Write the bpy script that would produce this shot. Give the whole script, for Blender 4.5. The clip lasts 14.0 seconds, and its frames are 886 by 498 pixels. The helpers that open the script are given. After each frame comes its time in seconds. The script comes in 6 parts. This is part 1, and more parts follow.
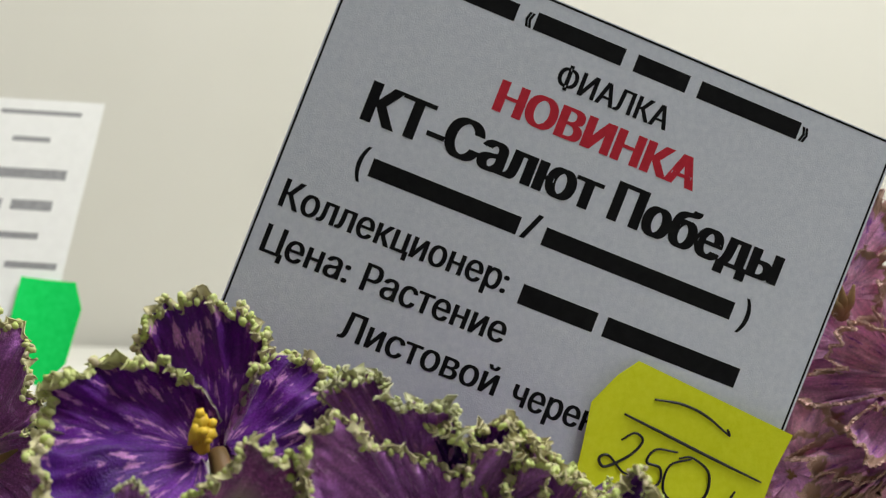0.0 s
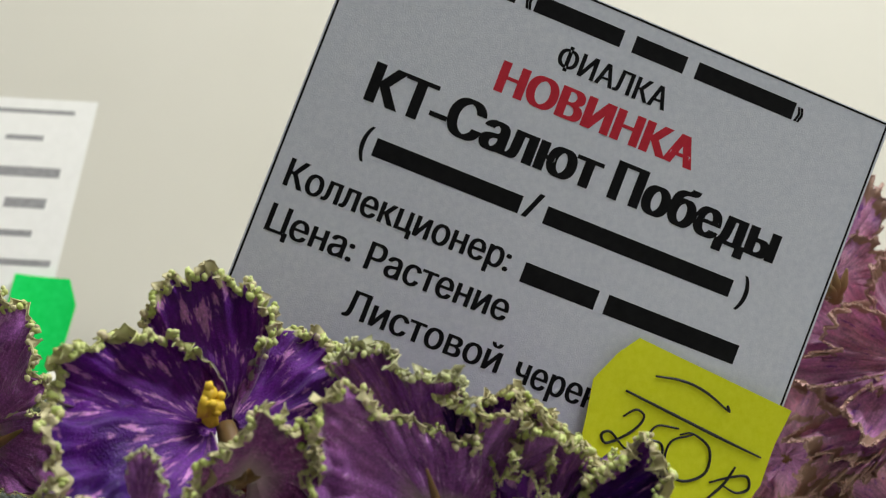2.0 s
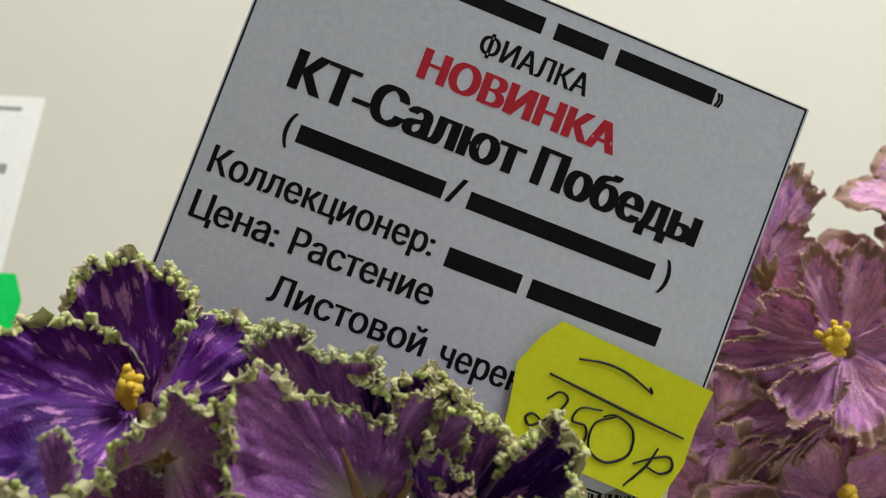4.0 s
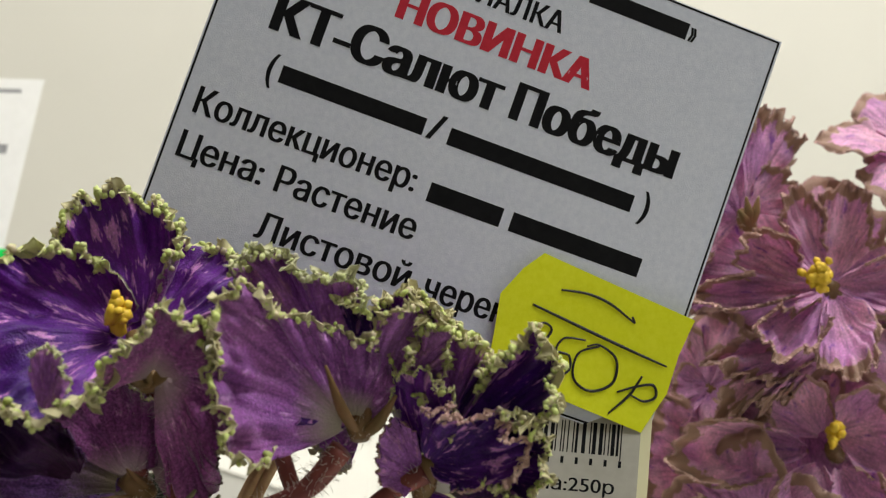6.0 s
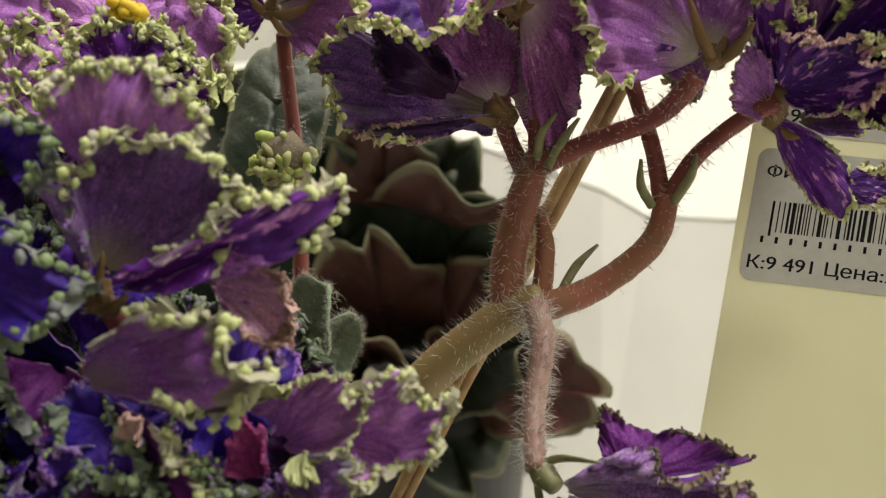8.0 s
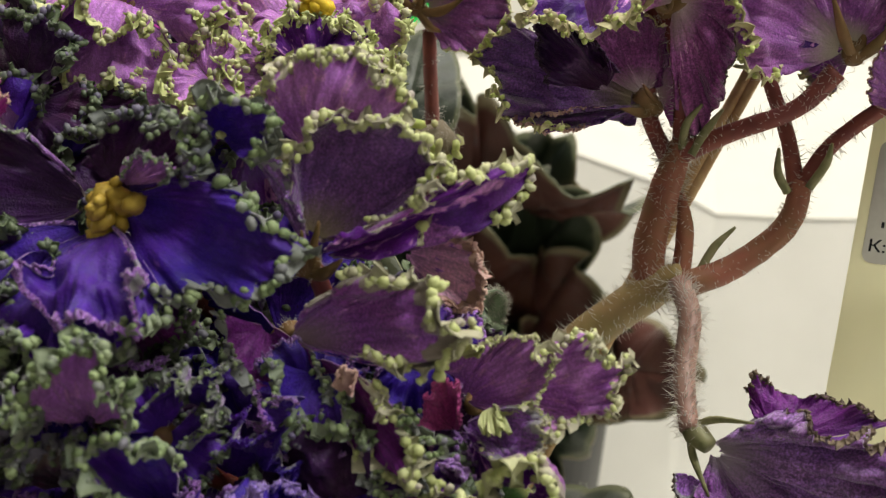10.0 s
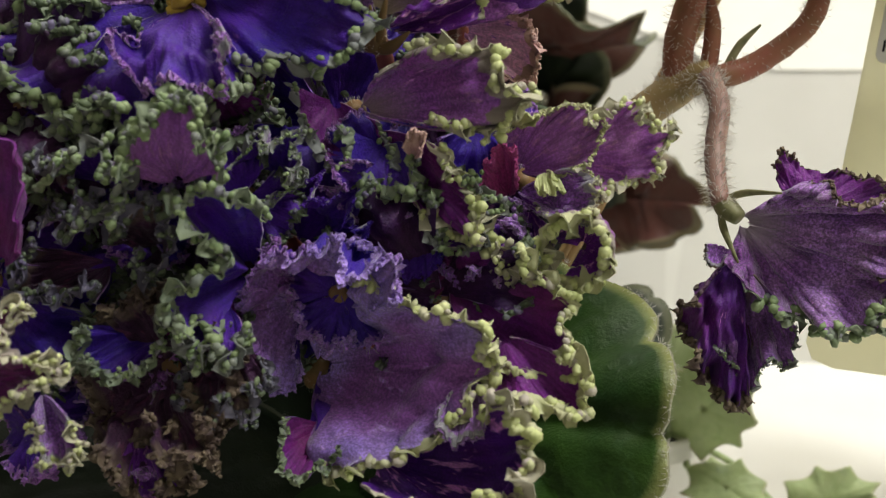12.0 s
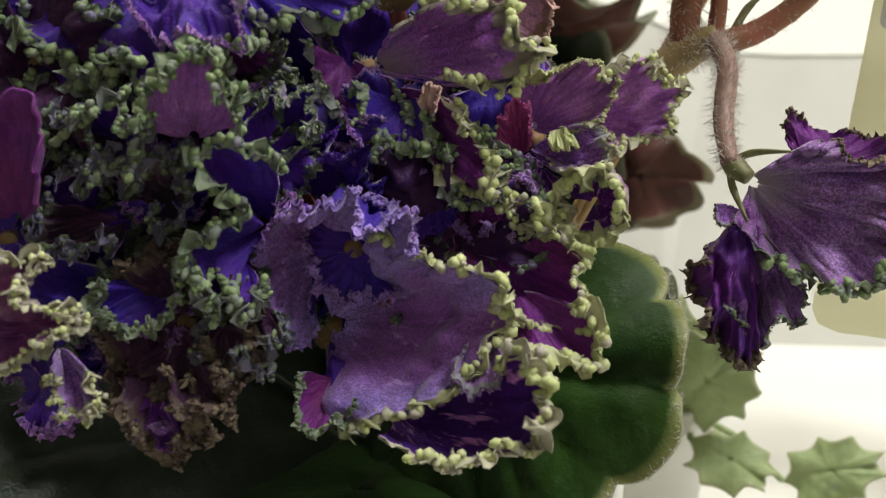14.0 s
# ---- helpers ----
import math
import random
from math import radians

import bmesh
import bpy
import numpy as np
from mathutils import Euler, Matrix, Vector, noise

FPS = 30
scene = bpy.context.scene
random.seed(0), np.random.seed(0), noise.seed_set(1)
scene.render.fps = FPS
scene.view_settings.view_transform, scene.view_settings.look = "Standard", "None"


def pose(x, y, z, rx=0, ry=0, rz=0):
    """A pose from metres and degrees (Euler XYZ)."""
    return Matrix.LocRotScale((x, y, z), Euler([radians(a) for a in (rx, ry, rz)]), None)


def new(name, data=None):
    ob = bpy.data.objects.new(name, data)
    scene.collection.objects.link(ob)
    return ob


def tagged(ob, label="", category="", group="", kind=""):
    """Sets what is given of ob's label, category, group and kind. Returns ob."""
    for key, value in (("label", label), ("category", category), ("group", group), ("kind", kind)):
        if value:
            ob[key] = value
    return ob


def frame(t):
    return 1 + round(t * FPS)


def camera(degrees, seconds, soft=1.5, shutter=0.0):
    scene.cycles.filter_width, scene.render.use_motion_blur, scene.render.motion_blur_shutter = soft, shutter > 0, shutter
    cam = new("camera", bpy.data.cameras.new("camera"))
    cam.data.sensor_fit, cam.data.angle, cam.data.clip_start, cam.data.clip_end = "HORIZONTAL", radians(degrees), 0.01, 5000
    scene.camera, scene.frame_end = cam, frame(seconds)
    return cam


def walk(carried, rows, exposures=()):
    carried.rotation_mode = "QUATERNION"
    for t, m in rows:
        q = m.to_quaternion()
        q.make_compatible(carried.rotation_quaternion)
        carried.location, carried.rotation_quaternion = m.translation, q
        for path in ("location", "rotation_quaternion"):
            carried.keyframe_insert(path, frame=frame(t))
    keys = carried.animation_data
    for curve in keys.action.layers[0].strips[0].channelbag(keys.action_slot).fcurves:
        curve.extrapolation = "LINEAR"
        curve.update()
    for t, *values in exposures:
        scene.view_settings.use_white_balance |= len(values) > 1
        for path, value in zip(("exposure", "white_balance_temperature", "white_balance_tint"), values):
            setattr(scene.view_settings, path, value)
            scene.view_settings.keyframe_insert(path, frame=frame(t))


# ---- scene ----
cam = camera(42, 14.0, soft=1.2)
cam.data.dof.use_dof = True
cam.data.dof.focus_distance = 0.222
cam.data.dof.aperture_fstop = 22.0
ROWS = [
    (0, -0.0000, -0.0000, 0.2600, 90.00, -0.00, -0.00),
    (0.5, -0.0020, -0.0009, 0.2605, 90.47, 0.03, -0.37),
    (1, -0.0036, -0.0004, 0.2593, 90.89, 0.08, -0.55),
    (1.5, -0.0031, -0.0014, 0.2544, 90.98, 0.24, -0.97),
    (2, -0.0045, -0.0022, 0.2522, 91.01, 0.32, -1.03),
    (2.5, -0.0046, -0.0041, 0.2523, 91.09, 0.40, -1.32),
    (3, -0.0020, -0.0041, 0.2511, 91.13, 0.41, -1.49),
    (3.5, 0.0015, -0.0043, 0.2514, 91.12, 0.50, -1.72),
    (3.7, 0.0035, -0.0045, 0.2504, 91.11, 0.55, -1.84),
    (5.8, 0.0123, -0.0065, 0.2342, 93.11, 2.01, -1.77),
    (6, 0.0115, -0.0093, 0.2316, 92.22, 2.04, -1.29),
    (6.3, 0.0090, -0.0112, 0.2289, 89.99, 2.02, 0.70),
    (6.5, 0.0047, -0.0120, 0.2270, 88.32, 2.00, 2.51),
    (6.8, -0.0037, -0.0151, 0.2232, 86.08, 2.11, 4.57),
    (7, -0.0071, -0.0172, 0.2208, 84.74, 2.13, 5.92),
    (7.2, -0.0064, -0.0183, 0.2195, 83.61, 2.07, 7.32),
    (7.5, -0.0063, -0.0198, 0.2154, 81.50, 2.12, 9.41),
    (8, -0.0088, -0.0236, 0.2150, 79.40, 1.98, 10.40),
    (8.2, -0.0101, -0.0248, 0.2157, 79.10, 1.93, 10.55),
    (10.3, -0.0347, -0.0500, 0.2124, 79.98, 1.34, 11.39),
    (10.5, -0.0363, -0.0520, 0.2102, 80.10, 1.39, 11.24),
    (11, -0.0395, -0.0573, 0.2043, 78.55, 1.33, 10.73),
    (11.5, -0.0406, -0.0642, 0.1992, 76.46, 1.34, 10.29),
    (12, -0.0431, -0.0689, 0.1959, 74.63, 1.38, 9.99),
    (12.5, -0.0471, -0.0721, 0.1933, 74.46, 1.38, 9.71),
    (13, -0.0485, -0.0741, 0.1902, 74.64, 1.41, 9.51),
    (13.5, -0.0485, -0.0741, 0.1891, 74.82, 1.44, 9.43),
    (14, -0.0472, -0.0730, 0.1883, 74.74, 1.41, 9.40),
]
walk(cam, [(t, pose(x, y, z, rx, ry, rz)) for t, x, y, z, rx, ry, rz in ROWS],
     ((0, 0.1, 6280, 8), (3.7, 0.1, 6320, 8), (6.5, 0.22, 6550, 9), (8, 0.34, 6800, 9), (11, 0.36, 6600, 9), (14, 0.35, 6450, 8)))

# ---- light: a plain room with two ceiling panels, the brighter one beyond the plants ----
scene.view_settings.exposure = 0.0
world = bpy.data.worlds.new("world")
scene.world = world
world.use_nodes = True
world.node_tree.nodes["Background"].inputs[0].default_value = (0.9, 0.95, 1.0, 1)
world.node_tree.nodes["Background"].inputs[1].default_value = 0.02


def area_lamp(name, m, size_x, size_y, watts, colour):
    data = bpy.data.lights.new(name, "AREA")
    data.shape, data.size, data.size_y, data.energy, data.color = "RECTANGLE", size_x, size_y, watts, colour
    ob = new(name, data)
    ob.matrix_world = m
    return ob


area_lamp("tube_light", pose(0.12, 0.33, 0.95, 0, 0, 0), 1.2, 0.08, 6.0, (1.0, 0.95, 0.86))
area_lamp("panel_light", pose(0.85, -0.15, 1.80, 0, 14, 0), 0.9, 0.5, 37, (0.95, 0.95, 0.94))


# ---- materials ----
def nodes_of(name, rough=0.6, spec=0.3):
    m = bpy.data.materials.new(name)
    m.use_nodes = True
    b = m.node_tree.nodes["Principled BSDF"]
    b.inputs["Roughness"].default_value = rough
    b.inputs["Specular IOR Level"].default_value = spec
    return m, m.node_tree.nodes, m.node_tree.links, b


def ramp(n, l, source, stops):
    r = n.new("ShaderNodeValToRGB")
    e = r.color_ramp.elements
    while len(e) < len(stops):
        e.new(0.5)
    for i, (p, c) in enumerate(stops):
        e[i].position, e[i].color = p, (*c, 1) if len(c) == 3 else c
    l.new(source, r.inputs[0])
    return r.outputs[0]


def noise_node(n, l, vector, scale, detail=3.0, rough=0.55):
    t = n.new("ShaderNodeTexNoise")
    t.inputs["Scale"].default_value, t.inputs["Detail"].default_value, t.inputs["Roughness"].default_value = scale, detail, rough
    if vector is not None:
        l.new(vector, t.inputs["Vector"])
    return t.outputs["Fac"]


def mixed(n, l, fac, a, b, blend="MIX"):
    x = n.new("ShaderNodeMix")
    x.data_type, x.blend_type = "RGBA", blend
    for socket, value in ((x.inputs[0], fac), (x.inputs[6], a), (x.inputs[7], b)):
        if isinstance(value, (int, float)):
            socket.default_value = value
        elif isinstance(value, tuple):
            socket.default_value = (*value, 1)
        else:
            l.new(value, socket)
    return x.outputs[2]


def bumped(n, l, b, height, strength, distance):
    x = n.new("ShaderNodeBump")
    x.inputs["Strength"].default_value, x.inputs["Distance"].default_value = strength, distance
    l.new(height, x.inputs["Height"])
    l.new(x.outputs[0], b.inputs["Normal"])


def stretched(n, l, source, scale):
    x = n.new("ShaderNodeMapping")
    x.inputs["Scale"].default_value = scale
    l.new(source, x.inputs["Vector"])
    return x.outputs[0]


def plain(name, a, b_colour, scale, rough=0.6, spec=0.3, bump=0.1, distance=0.0005, detail=4.0, thin=0.0, odd=None):
    """Two tones mixed by noise at a real-world scale, with a little relief."""
    m, n, l, b = nodes_of(name, rough, spec)
    c = n.new("ShaderNodeTexCoord").outputs["Object"]
    f = noise_node(n, l, c, scale, detail)
    col = ramp(n, l, f, [(0.3, a), (0.7, b_colour)])
    if odd:
        island = n.new("ShaderNodeNewGeometry").outputs["Random Per Island"]
        col = mixed(n, l, ramp(n, l, island, [(0.55, (0, 0, 0)), (1.0, (0.8, 0.8, 0.8))]), col, odd)
    l.new(col, b.inputs["Base Color"])
    bumped(n, l, b, noise_node(n, l, c, scale * 4, 3), bump, distance)
    if thin:
        see_through(n, l, b, col, thin)
    return m


def see_through(n, l, b, colour, amount):
    t = n.new("ShaderNodeBsdfTranslucent")
    mix = n.new("ShaderNodeMixShader")
    l.new(colour, t.inputs["Color"])
    mix.inputs[0].default_value = amount
    l.new(b.outputs[0], mix.inputs[1])
    l.new(t.outputs[0], mix.inputs[2])
    l.new(mix.outputs[0], n["Material Output"].inputs["Surface"])


def petal_material(name, deep, deep2, streak, rim, streak_at=0.6, rim_at=0.86, thin=0.25, sheen=0.1, rough=0.44, second=None, speckle=0.25, throat=None):
    """Velvety petal: dark ground, fine veins and pale streaks that run to the rim, pale rim."""
    m, n, l, b = nodes_of(name, rough, 0.38)
    deep, deep2, streak, second = ((c[0] * 1.08, c[1] * 0.78, c[2] * 1.02) for c in (deep, deep2, streak, second or deep2))
    uv = n.new("ShaderNodeUVMap").outputs[0]
    ob = n.new("ShaderNodeTexCoord").outputs["Object"]
    xyz = n.new("ShaderNodeSeparateXYZ")
    l.new(uv, xyz.inputs[0])
    ground = ramp(n, l, noise_node(n, l, ob, 160, 3), [(0.3, deep), (0.75, deep2)])
    ground = mixed(n, l, ramp(n, l, noise_node(n, l, ob, 48, 2), [(0.42, (0, 0, 0)), (0.62, (1, 1, 1))]), ground, second)
    veins = noise_node(n, l, stretched(n, l, uv, (40, 3.0, 1)), 1.0, 4, 0.6)
    spots = noise_node(n, l, stretched(n, l, uv, (19, 3.4, 1)), 1.0, 3, 0.65)
    fac = ramp(n, l, spots, [(streak_at, (0, 0, 0)), (streak_at + 0.06, (1, 1, 1))])
    col = mixed(n, l, fac, ground, streak)
    col = mixed(n, l, 0.6, col, ramp(n, l, veins, [(0.35, (0.55, 0.5, 0.6)), (0.65, (1.45, 1.4, 1.45))]), "MULTIPLY")
    col = mixed(n, l, speckle, col, ramp(n, l, noise_node(n, l, ob, 1900, 2, 0.7), [(0.4, (0.5, 0.5, 0.5)), (0.68, (2.2, 2.2, 2.3))]), "MULTIPLY")
    if throat:
        col = mixed(n, l, ramp(n, l, xyz.outputs[1], [(0.08, (1, 1, 1)), (0.4, (0, 0, 0))]), col, throat)
    edge = n.new("ShaderNodeMath")
    edge.operation = "MULTIPLY_ADD"
    l.new(noise_node(n, l, ob, 420, 2), edge.inputs[0])
    edge.inputs[1].default_value = 0.22
    l.new(xyz.outputs[1], edge.inputs[2])
    efac = ramp(n, l, edge.outputs[0], [(rim_at + 0.10, (0, 0, 0)), (rim_at + 0.20, (1, 1, 1))])
    col = mixed(n, l, efac, col, rim)
    l.new(col, b.inputs["Base Color"])
    b.inputs["Sheen Weight"].default_value = sheen
    b.inputs["Sheen Roughness"].default_value = 0.4
    mixh = n.new("ShaderNodeMath")
    mixh.operation = "ADD"
    l.new(veins, mixh.inputs[0])
    l.new(noise_node(n, l, ob, 2600, 2), mixh.inputs[1])
    bumped(n, l, b, mixh.outputs[0], 0.55, 0.0006)
    see_through(n, l, b, col, thin)
    return m


M_VIOLET = petal_material("violet_petal_face", (0.045, 0.007, 0.15), (0.085, 0.015, 0.24), (0.62, 0.38, 0.64), (0.36, 0.22, 0.36), 0.56, 0.93, second=(0.15, 0.02, 0.30))
# violet petal shifted to blue: the cool tint of shade put into its colour
M_BLUE_SHADE = petal_material("shade_blue_petal_face", (0.028, 0.011, 0.25), (0.055, 0.018, 0.36), (0.24, 0.13, 0.48), (0.26, 0.20, 0.36), 0.68, 0.92, second=(0.075, 0.014, 0.29))
M_MAGENTA_V = petal_material("red_violet_petal_face", (0.12, 0.012, 0.17), (0.19, 0.03, 0.26), (0.55, 0.30, 0.55), (0.40, 0.24, 0.38), 0.63, 0.93, second=(0.07, 0.012, 0.20))
M_BACK = petal_material("violet_petal_back", (0.25, 0.10, 0.40), (0.39, 0.21, 0.53), (0.58, 0.36, 0.58), (0.36, 0.30, 0.26), 0.60, 0.88, sheen=0.4, second=(0.26, 0.09, 0.32), speckle=0.5, throat=(0.30, 0.20, 0.26))
M_BACK_BLUE = petal_material("blue_violet_petal_back", (0.24, 0.15, 0.40), (0.42, 0.32, 0.58), (0.58, 0.48, 0.68), (0.34, 0.32, 0.36), 0.62, 0.88, sheen=0.8, second=(0.27, 0.14, 0.42), speckle=0.65)
M_BACK_PALE = petal_material("pale_violet_petal_back", (0.25, 0.09, 0.33), (0.38, 0.19, 0.46), (0.56, 0.38, 0.62), (0.36, 0.30, 0.26), 0.58, 0.9, sheen=0.3, second=(0.38, 0.18, 0.40), speckle=0.35, throat=(0.52, 0.46, 0.36))
M_BACK_MAUVE = petal_material("mauve_petal_back", (0.28, 0.09, 0.26), (0.42, 0.20, 0.38), (0.56, 0.36, 0.50), (0.30, 0.16, 0.22), 0.60, 0.9, sheen=0.4, second=(0.22, 0.06, 0.20), speckle=0.5, throat=(0.46, 0.34, 0.34))
M_BACK_DARK = petal_material("dusky_petal_back", (0.15, 0.08, 0.26), (0.27, 0.16, 0.38), (0.34, 0.22, 0.42), (0.26, 0.17, 0.22), 0.62, 0.9, sheen=0.5, second=(0.14, 0.065, 0.21), speckle=0.6, throat=(0.24, 0.19, 0.12))
M_BACK_LAV = petal_material("lavender_petal_back", (0.26, 0.23, 0.54), (0.41, 0.39, 0.70), (0.50, 0.42, 0.70), (0.50, 0.48, 0.62), 0.60, 0.9, sheen=0.5, second=(0.27, 0.13, 0.38), speckle=0.45)
M_BACK_FUZZ = petal_material("downy_petal_back", (0.24, 0.14, 0.38), (0.42, 0.33, 0.53), (0.56, 0.48, 0.62), (0.32, 0.26, 0.34), 0.66, 0.9, sheen=0.9, second=(0.22, 0.10, 0.30), speckle=0.75, throat=(0.40, 0.32, 0.40))
M_RED_V = petal_material("plum_petal_face", (0.14, 0.018, 0.18), (0.21, 0.035, 0.28), (0.46, 0.26, 0.48), (0.22, 0.09, 0.26), 0.68, 0.93, second=(0.17, 0.02, 0.13))
# plum petal darkened in its base colour where petals lie in shadow
M_PLUM_SHADE = petal_material("shaded_plum_petal_face", (0.03, 0.008, 0.06), (0.06, 0.014, 0.11), (0.16, 0.08, 0.2), (0.10, 0.06, 0.12), 0.66, 0.92, second=(0.05, 0.01, 0.05))
M_ROSE = petal_material("rose_petal", (0.40, 0.07, 0.22), (0.50, 0.12, 0.30), (0.58, 0.24, 0.40), (0.42, 0.14, 0.26), 0.66, 0.93)
# lilac petal, its base raised to carry the glare on petals lit from above
M_LILAC_LIT = petal_material("lit_lilac_petal", (0.33, 0.14, 0.46), (0.50, 0.29, 0.60), (0.58, 0.38, 0.58), (0.56, 0.40, 0.50), 0.56, 0.92)
# brown-black of withered petals; also paints shade on petals at the cluster's left
M_WITHER_SHADE = petal_material("withered_shaded_petal", (0.022, 0.008, 0.028), (0.05, 0.017, 0.05), (0.11, 0.04, 0.075), (0.12, 0.08, 0.07), 0.55, 0.8, thin=0.1)
M_MAUVE = petal_material("mauve_petal", (0.66, 0.49, 0.51), (0.82, 0.71, 0.69), (0.30, 0.14, 0.46), (0.44, 0.27, 0.20), 0.60, 0.88, thin=0.3, sheen=0.15, second=(0.56, 0.36, 0.54))
M_PINK = petal_material("magenta_petal", (0.38, 0.03, 0.30), (0.52, 0.06, 0.42), (0.60, 0.16, 0.52), (0.50, 0.10, 0.42), 0.62, 0.9)
M_RIM = plain("green_petal_frill", (0.50, 0.60, 0.15), (0.80, 0.85, 0.38), 300, 0.5, 0.35, 0.3, 0.0004, thin=0.2, odd=(0.66, 0.52, 0.42))
M_RIM_PALE = plain("pale_petal_frill", (0.48, 0.54, 0.20), (0.76, 0.78, 0.42), 260, 0.5, 0.35, 0.3, 0.0004, thin=0.2, odd=(0.44, 0.36, 0.40))
# dimmer copies of the green frill: shade on the near cluster put into colour
M_RIM_GREY_SHADE = plain("shaded_grey_green_frill", (0.15, 0.22, 0.10), (0.34, 0.42, 0.21), 260, 0.5, 0.35, 0.3, 0.0004, thin=0.15, odd=(0.20, 0.17, 0.26))
M_RIM_DEEP_SHADE = plain("deep_shaded_petal_frill", (0.06, 0.085, 0.05), (0.16, 0.20, 0.11), 260, 0.5, 0.35, 0.3, 0.0004, odd=(0.15, 0.11, 0.24))
M_RIM_BROWN = plain("browned_petal_frill", (0.06, 0.035, 0.04), (0.18, 0.14, 0.09), 350, 0.6, 0.2, 0.3, 0.0004)
M_RIM_MAUVE = plain("tan_petal_frill", (0.46, 0.26, 0.26), (0.66, 0.46, 0.38), 300, 0.6, 0.2, 0.3, 0.0004)
M_RIM_PINK = plain("magenta_petal_frill", (0.40, 0.04, 0.32), (0.60, 0.14, 0.50), 300, 0.6, 0.2, 0.3, 0.0004)
M_ANTHER = plain("yellow_anther", (0.62, 0.38, 0.02), (0.80, 0.58, 0.05), 500, 0.5, 0.3, 0.2, 0.0003)
M_ANTHER_OLD = plain("ochre_anther", (0.34, 0.22, 0.03), (0.52, 0.36, 0.06), 500, 0.5, 0.3, 0.2, 0.0003)
M_STEM_RED = plain("red_brown_stem", (0.16, 0.035, 0.035), (0.26, 0.07, 0.05), 220, 0.45, 0.4, 0.2, 0.0004)
M_STEM_GREEN = plain("olive_stem", (0.21, 0.115, 0.05), (0.33, 0.105, 0.07), 110, 0.45, 0.4, 0.2, 0.0004)
M_STEM_PINK = plain("dull_pink_stem", (0.27, 0.13, 0.10), (0.38, 0.25, 0.20), 160, 0.5, 0.4, 0.25, 0.0004)
M_STEM_OLIVE = plain("olive_green_stem", (0.24, 0.20, 0.07), (0.34, 0.22, 0.10), 110, 0.45, 0.4, 0.2, 0.0004)
M_SEPAL = plain("brown_green_sepal", (0.15, 0.10, 0.035), (0.24, 0.13, 0.06), 260, 0.5, 0.3, 0.2, 0.0003)
M_SEPAL_GREEN = plain("green_sepal", (0.16, 0.17, 0.07), (0.30, 0.28, 0.15), 400, 0.5, 0.3, 0.2, 0.0003)
M_HAIR = plain("white_plant_hair", (0.70, 0.66, 0.60), (0.85, 0.82, 0.76), 100, 0.4, 0.4, 0.0, thin=0.4)
M_HAIRY = plain("silver_green_bud", (0.30, 0.40, 0.27), (0.46, 0.55, 0.41), 500, 0.7, 0.2, 0.4, 0.0005)


def leaf_material(name, a, b_colour, edge, vein, thin=0.12, edge_at=0.94, fuzz=(0.2, 0.24, 0.26)):
    m, n, l, b = nodes_of(name, 0.38, 0.4)
    uv = n.new("ShaderNodeUVMap").outputs[0]
    ob = n.new("ShaderNodeTexCoord").outputs["Object"]
    xyz = n.new("ShaderNodeSeparateXYZ")
    l.new(uv, xyz.inputs[0])
    col = ramp(n, l, noise_node(n, l, ob, 55, 4), [(0.3, a), (0.72, b_colour)])
    cell = n.new("ShaderNodeTexVoronoi")
    cell.feature, cell.inputs["Scale"].default_value = "SMOOTH_F1", 430
    l.new(ob, cell.inputs["Vector"])
    col = mixed(n, l, ramp(n, l, cell.outputs[0], [(0.45, (0, 0, 0)), (0.75, (0.35, 0.35, 0.35))]), col, vein)
    col = mixed(n, l, ramp(n, l, noise_node(n, l, ob, 90, 5, 0.7), [(0.58, (0, 0, 0)), (0.75, (0.55, 0.55, 0.55))]), col, fuzz)
    col = mixed(n, l, ramp(n, l, xyz.outputs[1], [(edge_at, (0, 0, 0)), (min(1.0, edge_at + 0.05), (1, 1, 1))]), col, edge)
    l.new(col, b.inputs["Base Color"])
    b.inputs["Sheen Weight"].default_value = 0.06
    relief = n.new("ShaderNodeMath")
    relief.operation = "MULTIPLY_ADD"
    l.new(cell.outputs[0], relief.inputs[0])
    relief.inputs[1].default_value = -1.0
    l.new(noise_node(n, l, ob, 1500, 3), relief.inputs[2])
    bumped(n, l, b, relief.outputs[0], 0.3, 0.0008)
    see_through(n, l, b, col, thin)
    return m


M_LEAF = leaf_material("green_violet_leaf", (0.010, 0.036, 0.004), (0.032, 0.08, 0.007), (0.24, 0.26, 0.08), (0.014, 0.06, 0.006), 0.24, fuzz=(0.07, 0.14, 0.07))
M_LEAF_BACK = leaf_material("leaf_underside", (0.12, 0.16, 0.07), (0.20, 0.22, 0.12), (0.25, 0.25, 0.14), (0.16, 0.12, 0.08))
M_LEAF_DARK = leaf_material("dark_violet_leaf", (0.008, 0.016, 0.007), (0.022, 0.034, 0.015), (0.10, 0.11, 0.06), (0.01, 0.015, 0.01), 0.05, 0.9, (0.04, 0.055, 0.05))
M_LEAF_RED = leaf_material("red_leaf_underside", (0.09, 0.03, 0.025), (0.16, 0.06, 0.048), (0.24, 0.20, 0.12), (0.12, 0.06, 0.045), 0.15, 0.88)
M_LEAF_PALE = leaf_material("pale_green_leaf", (0.34, 0.42, 0.19), (0.48, 0.56, 0.30), (0.50, 0.52, 0.30), (0.24, 0.32, 0.14), 0.3)

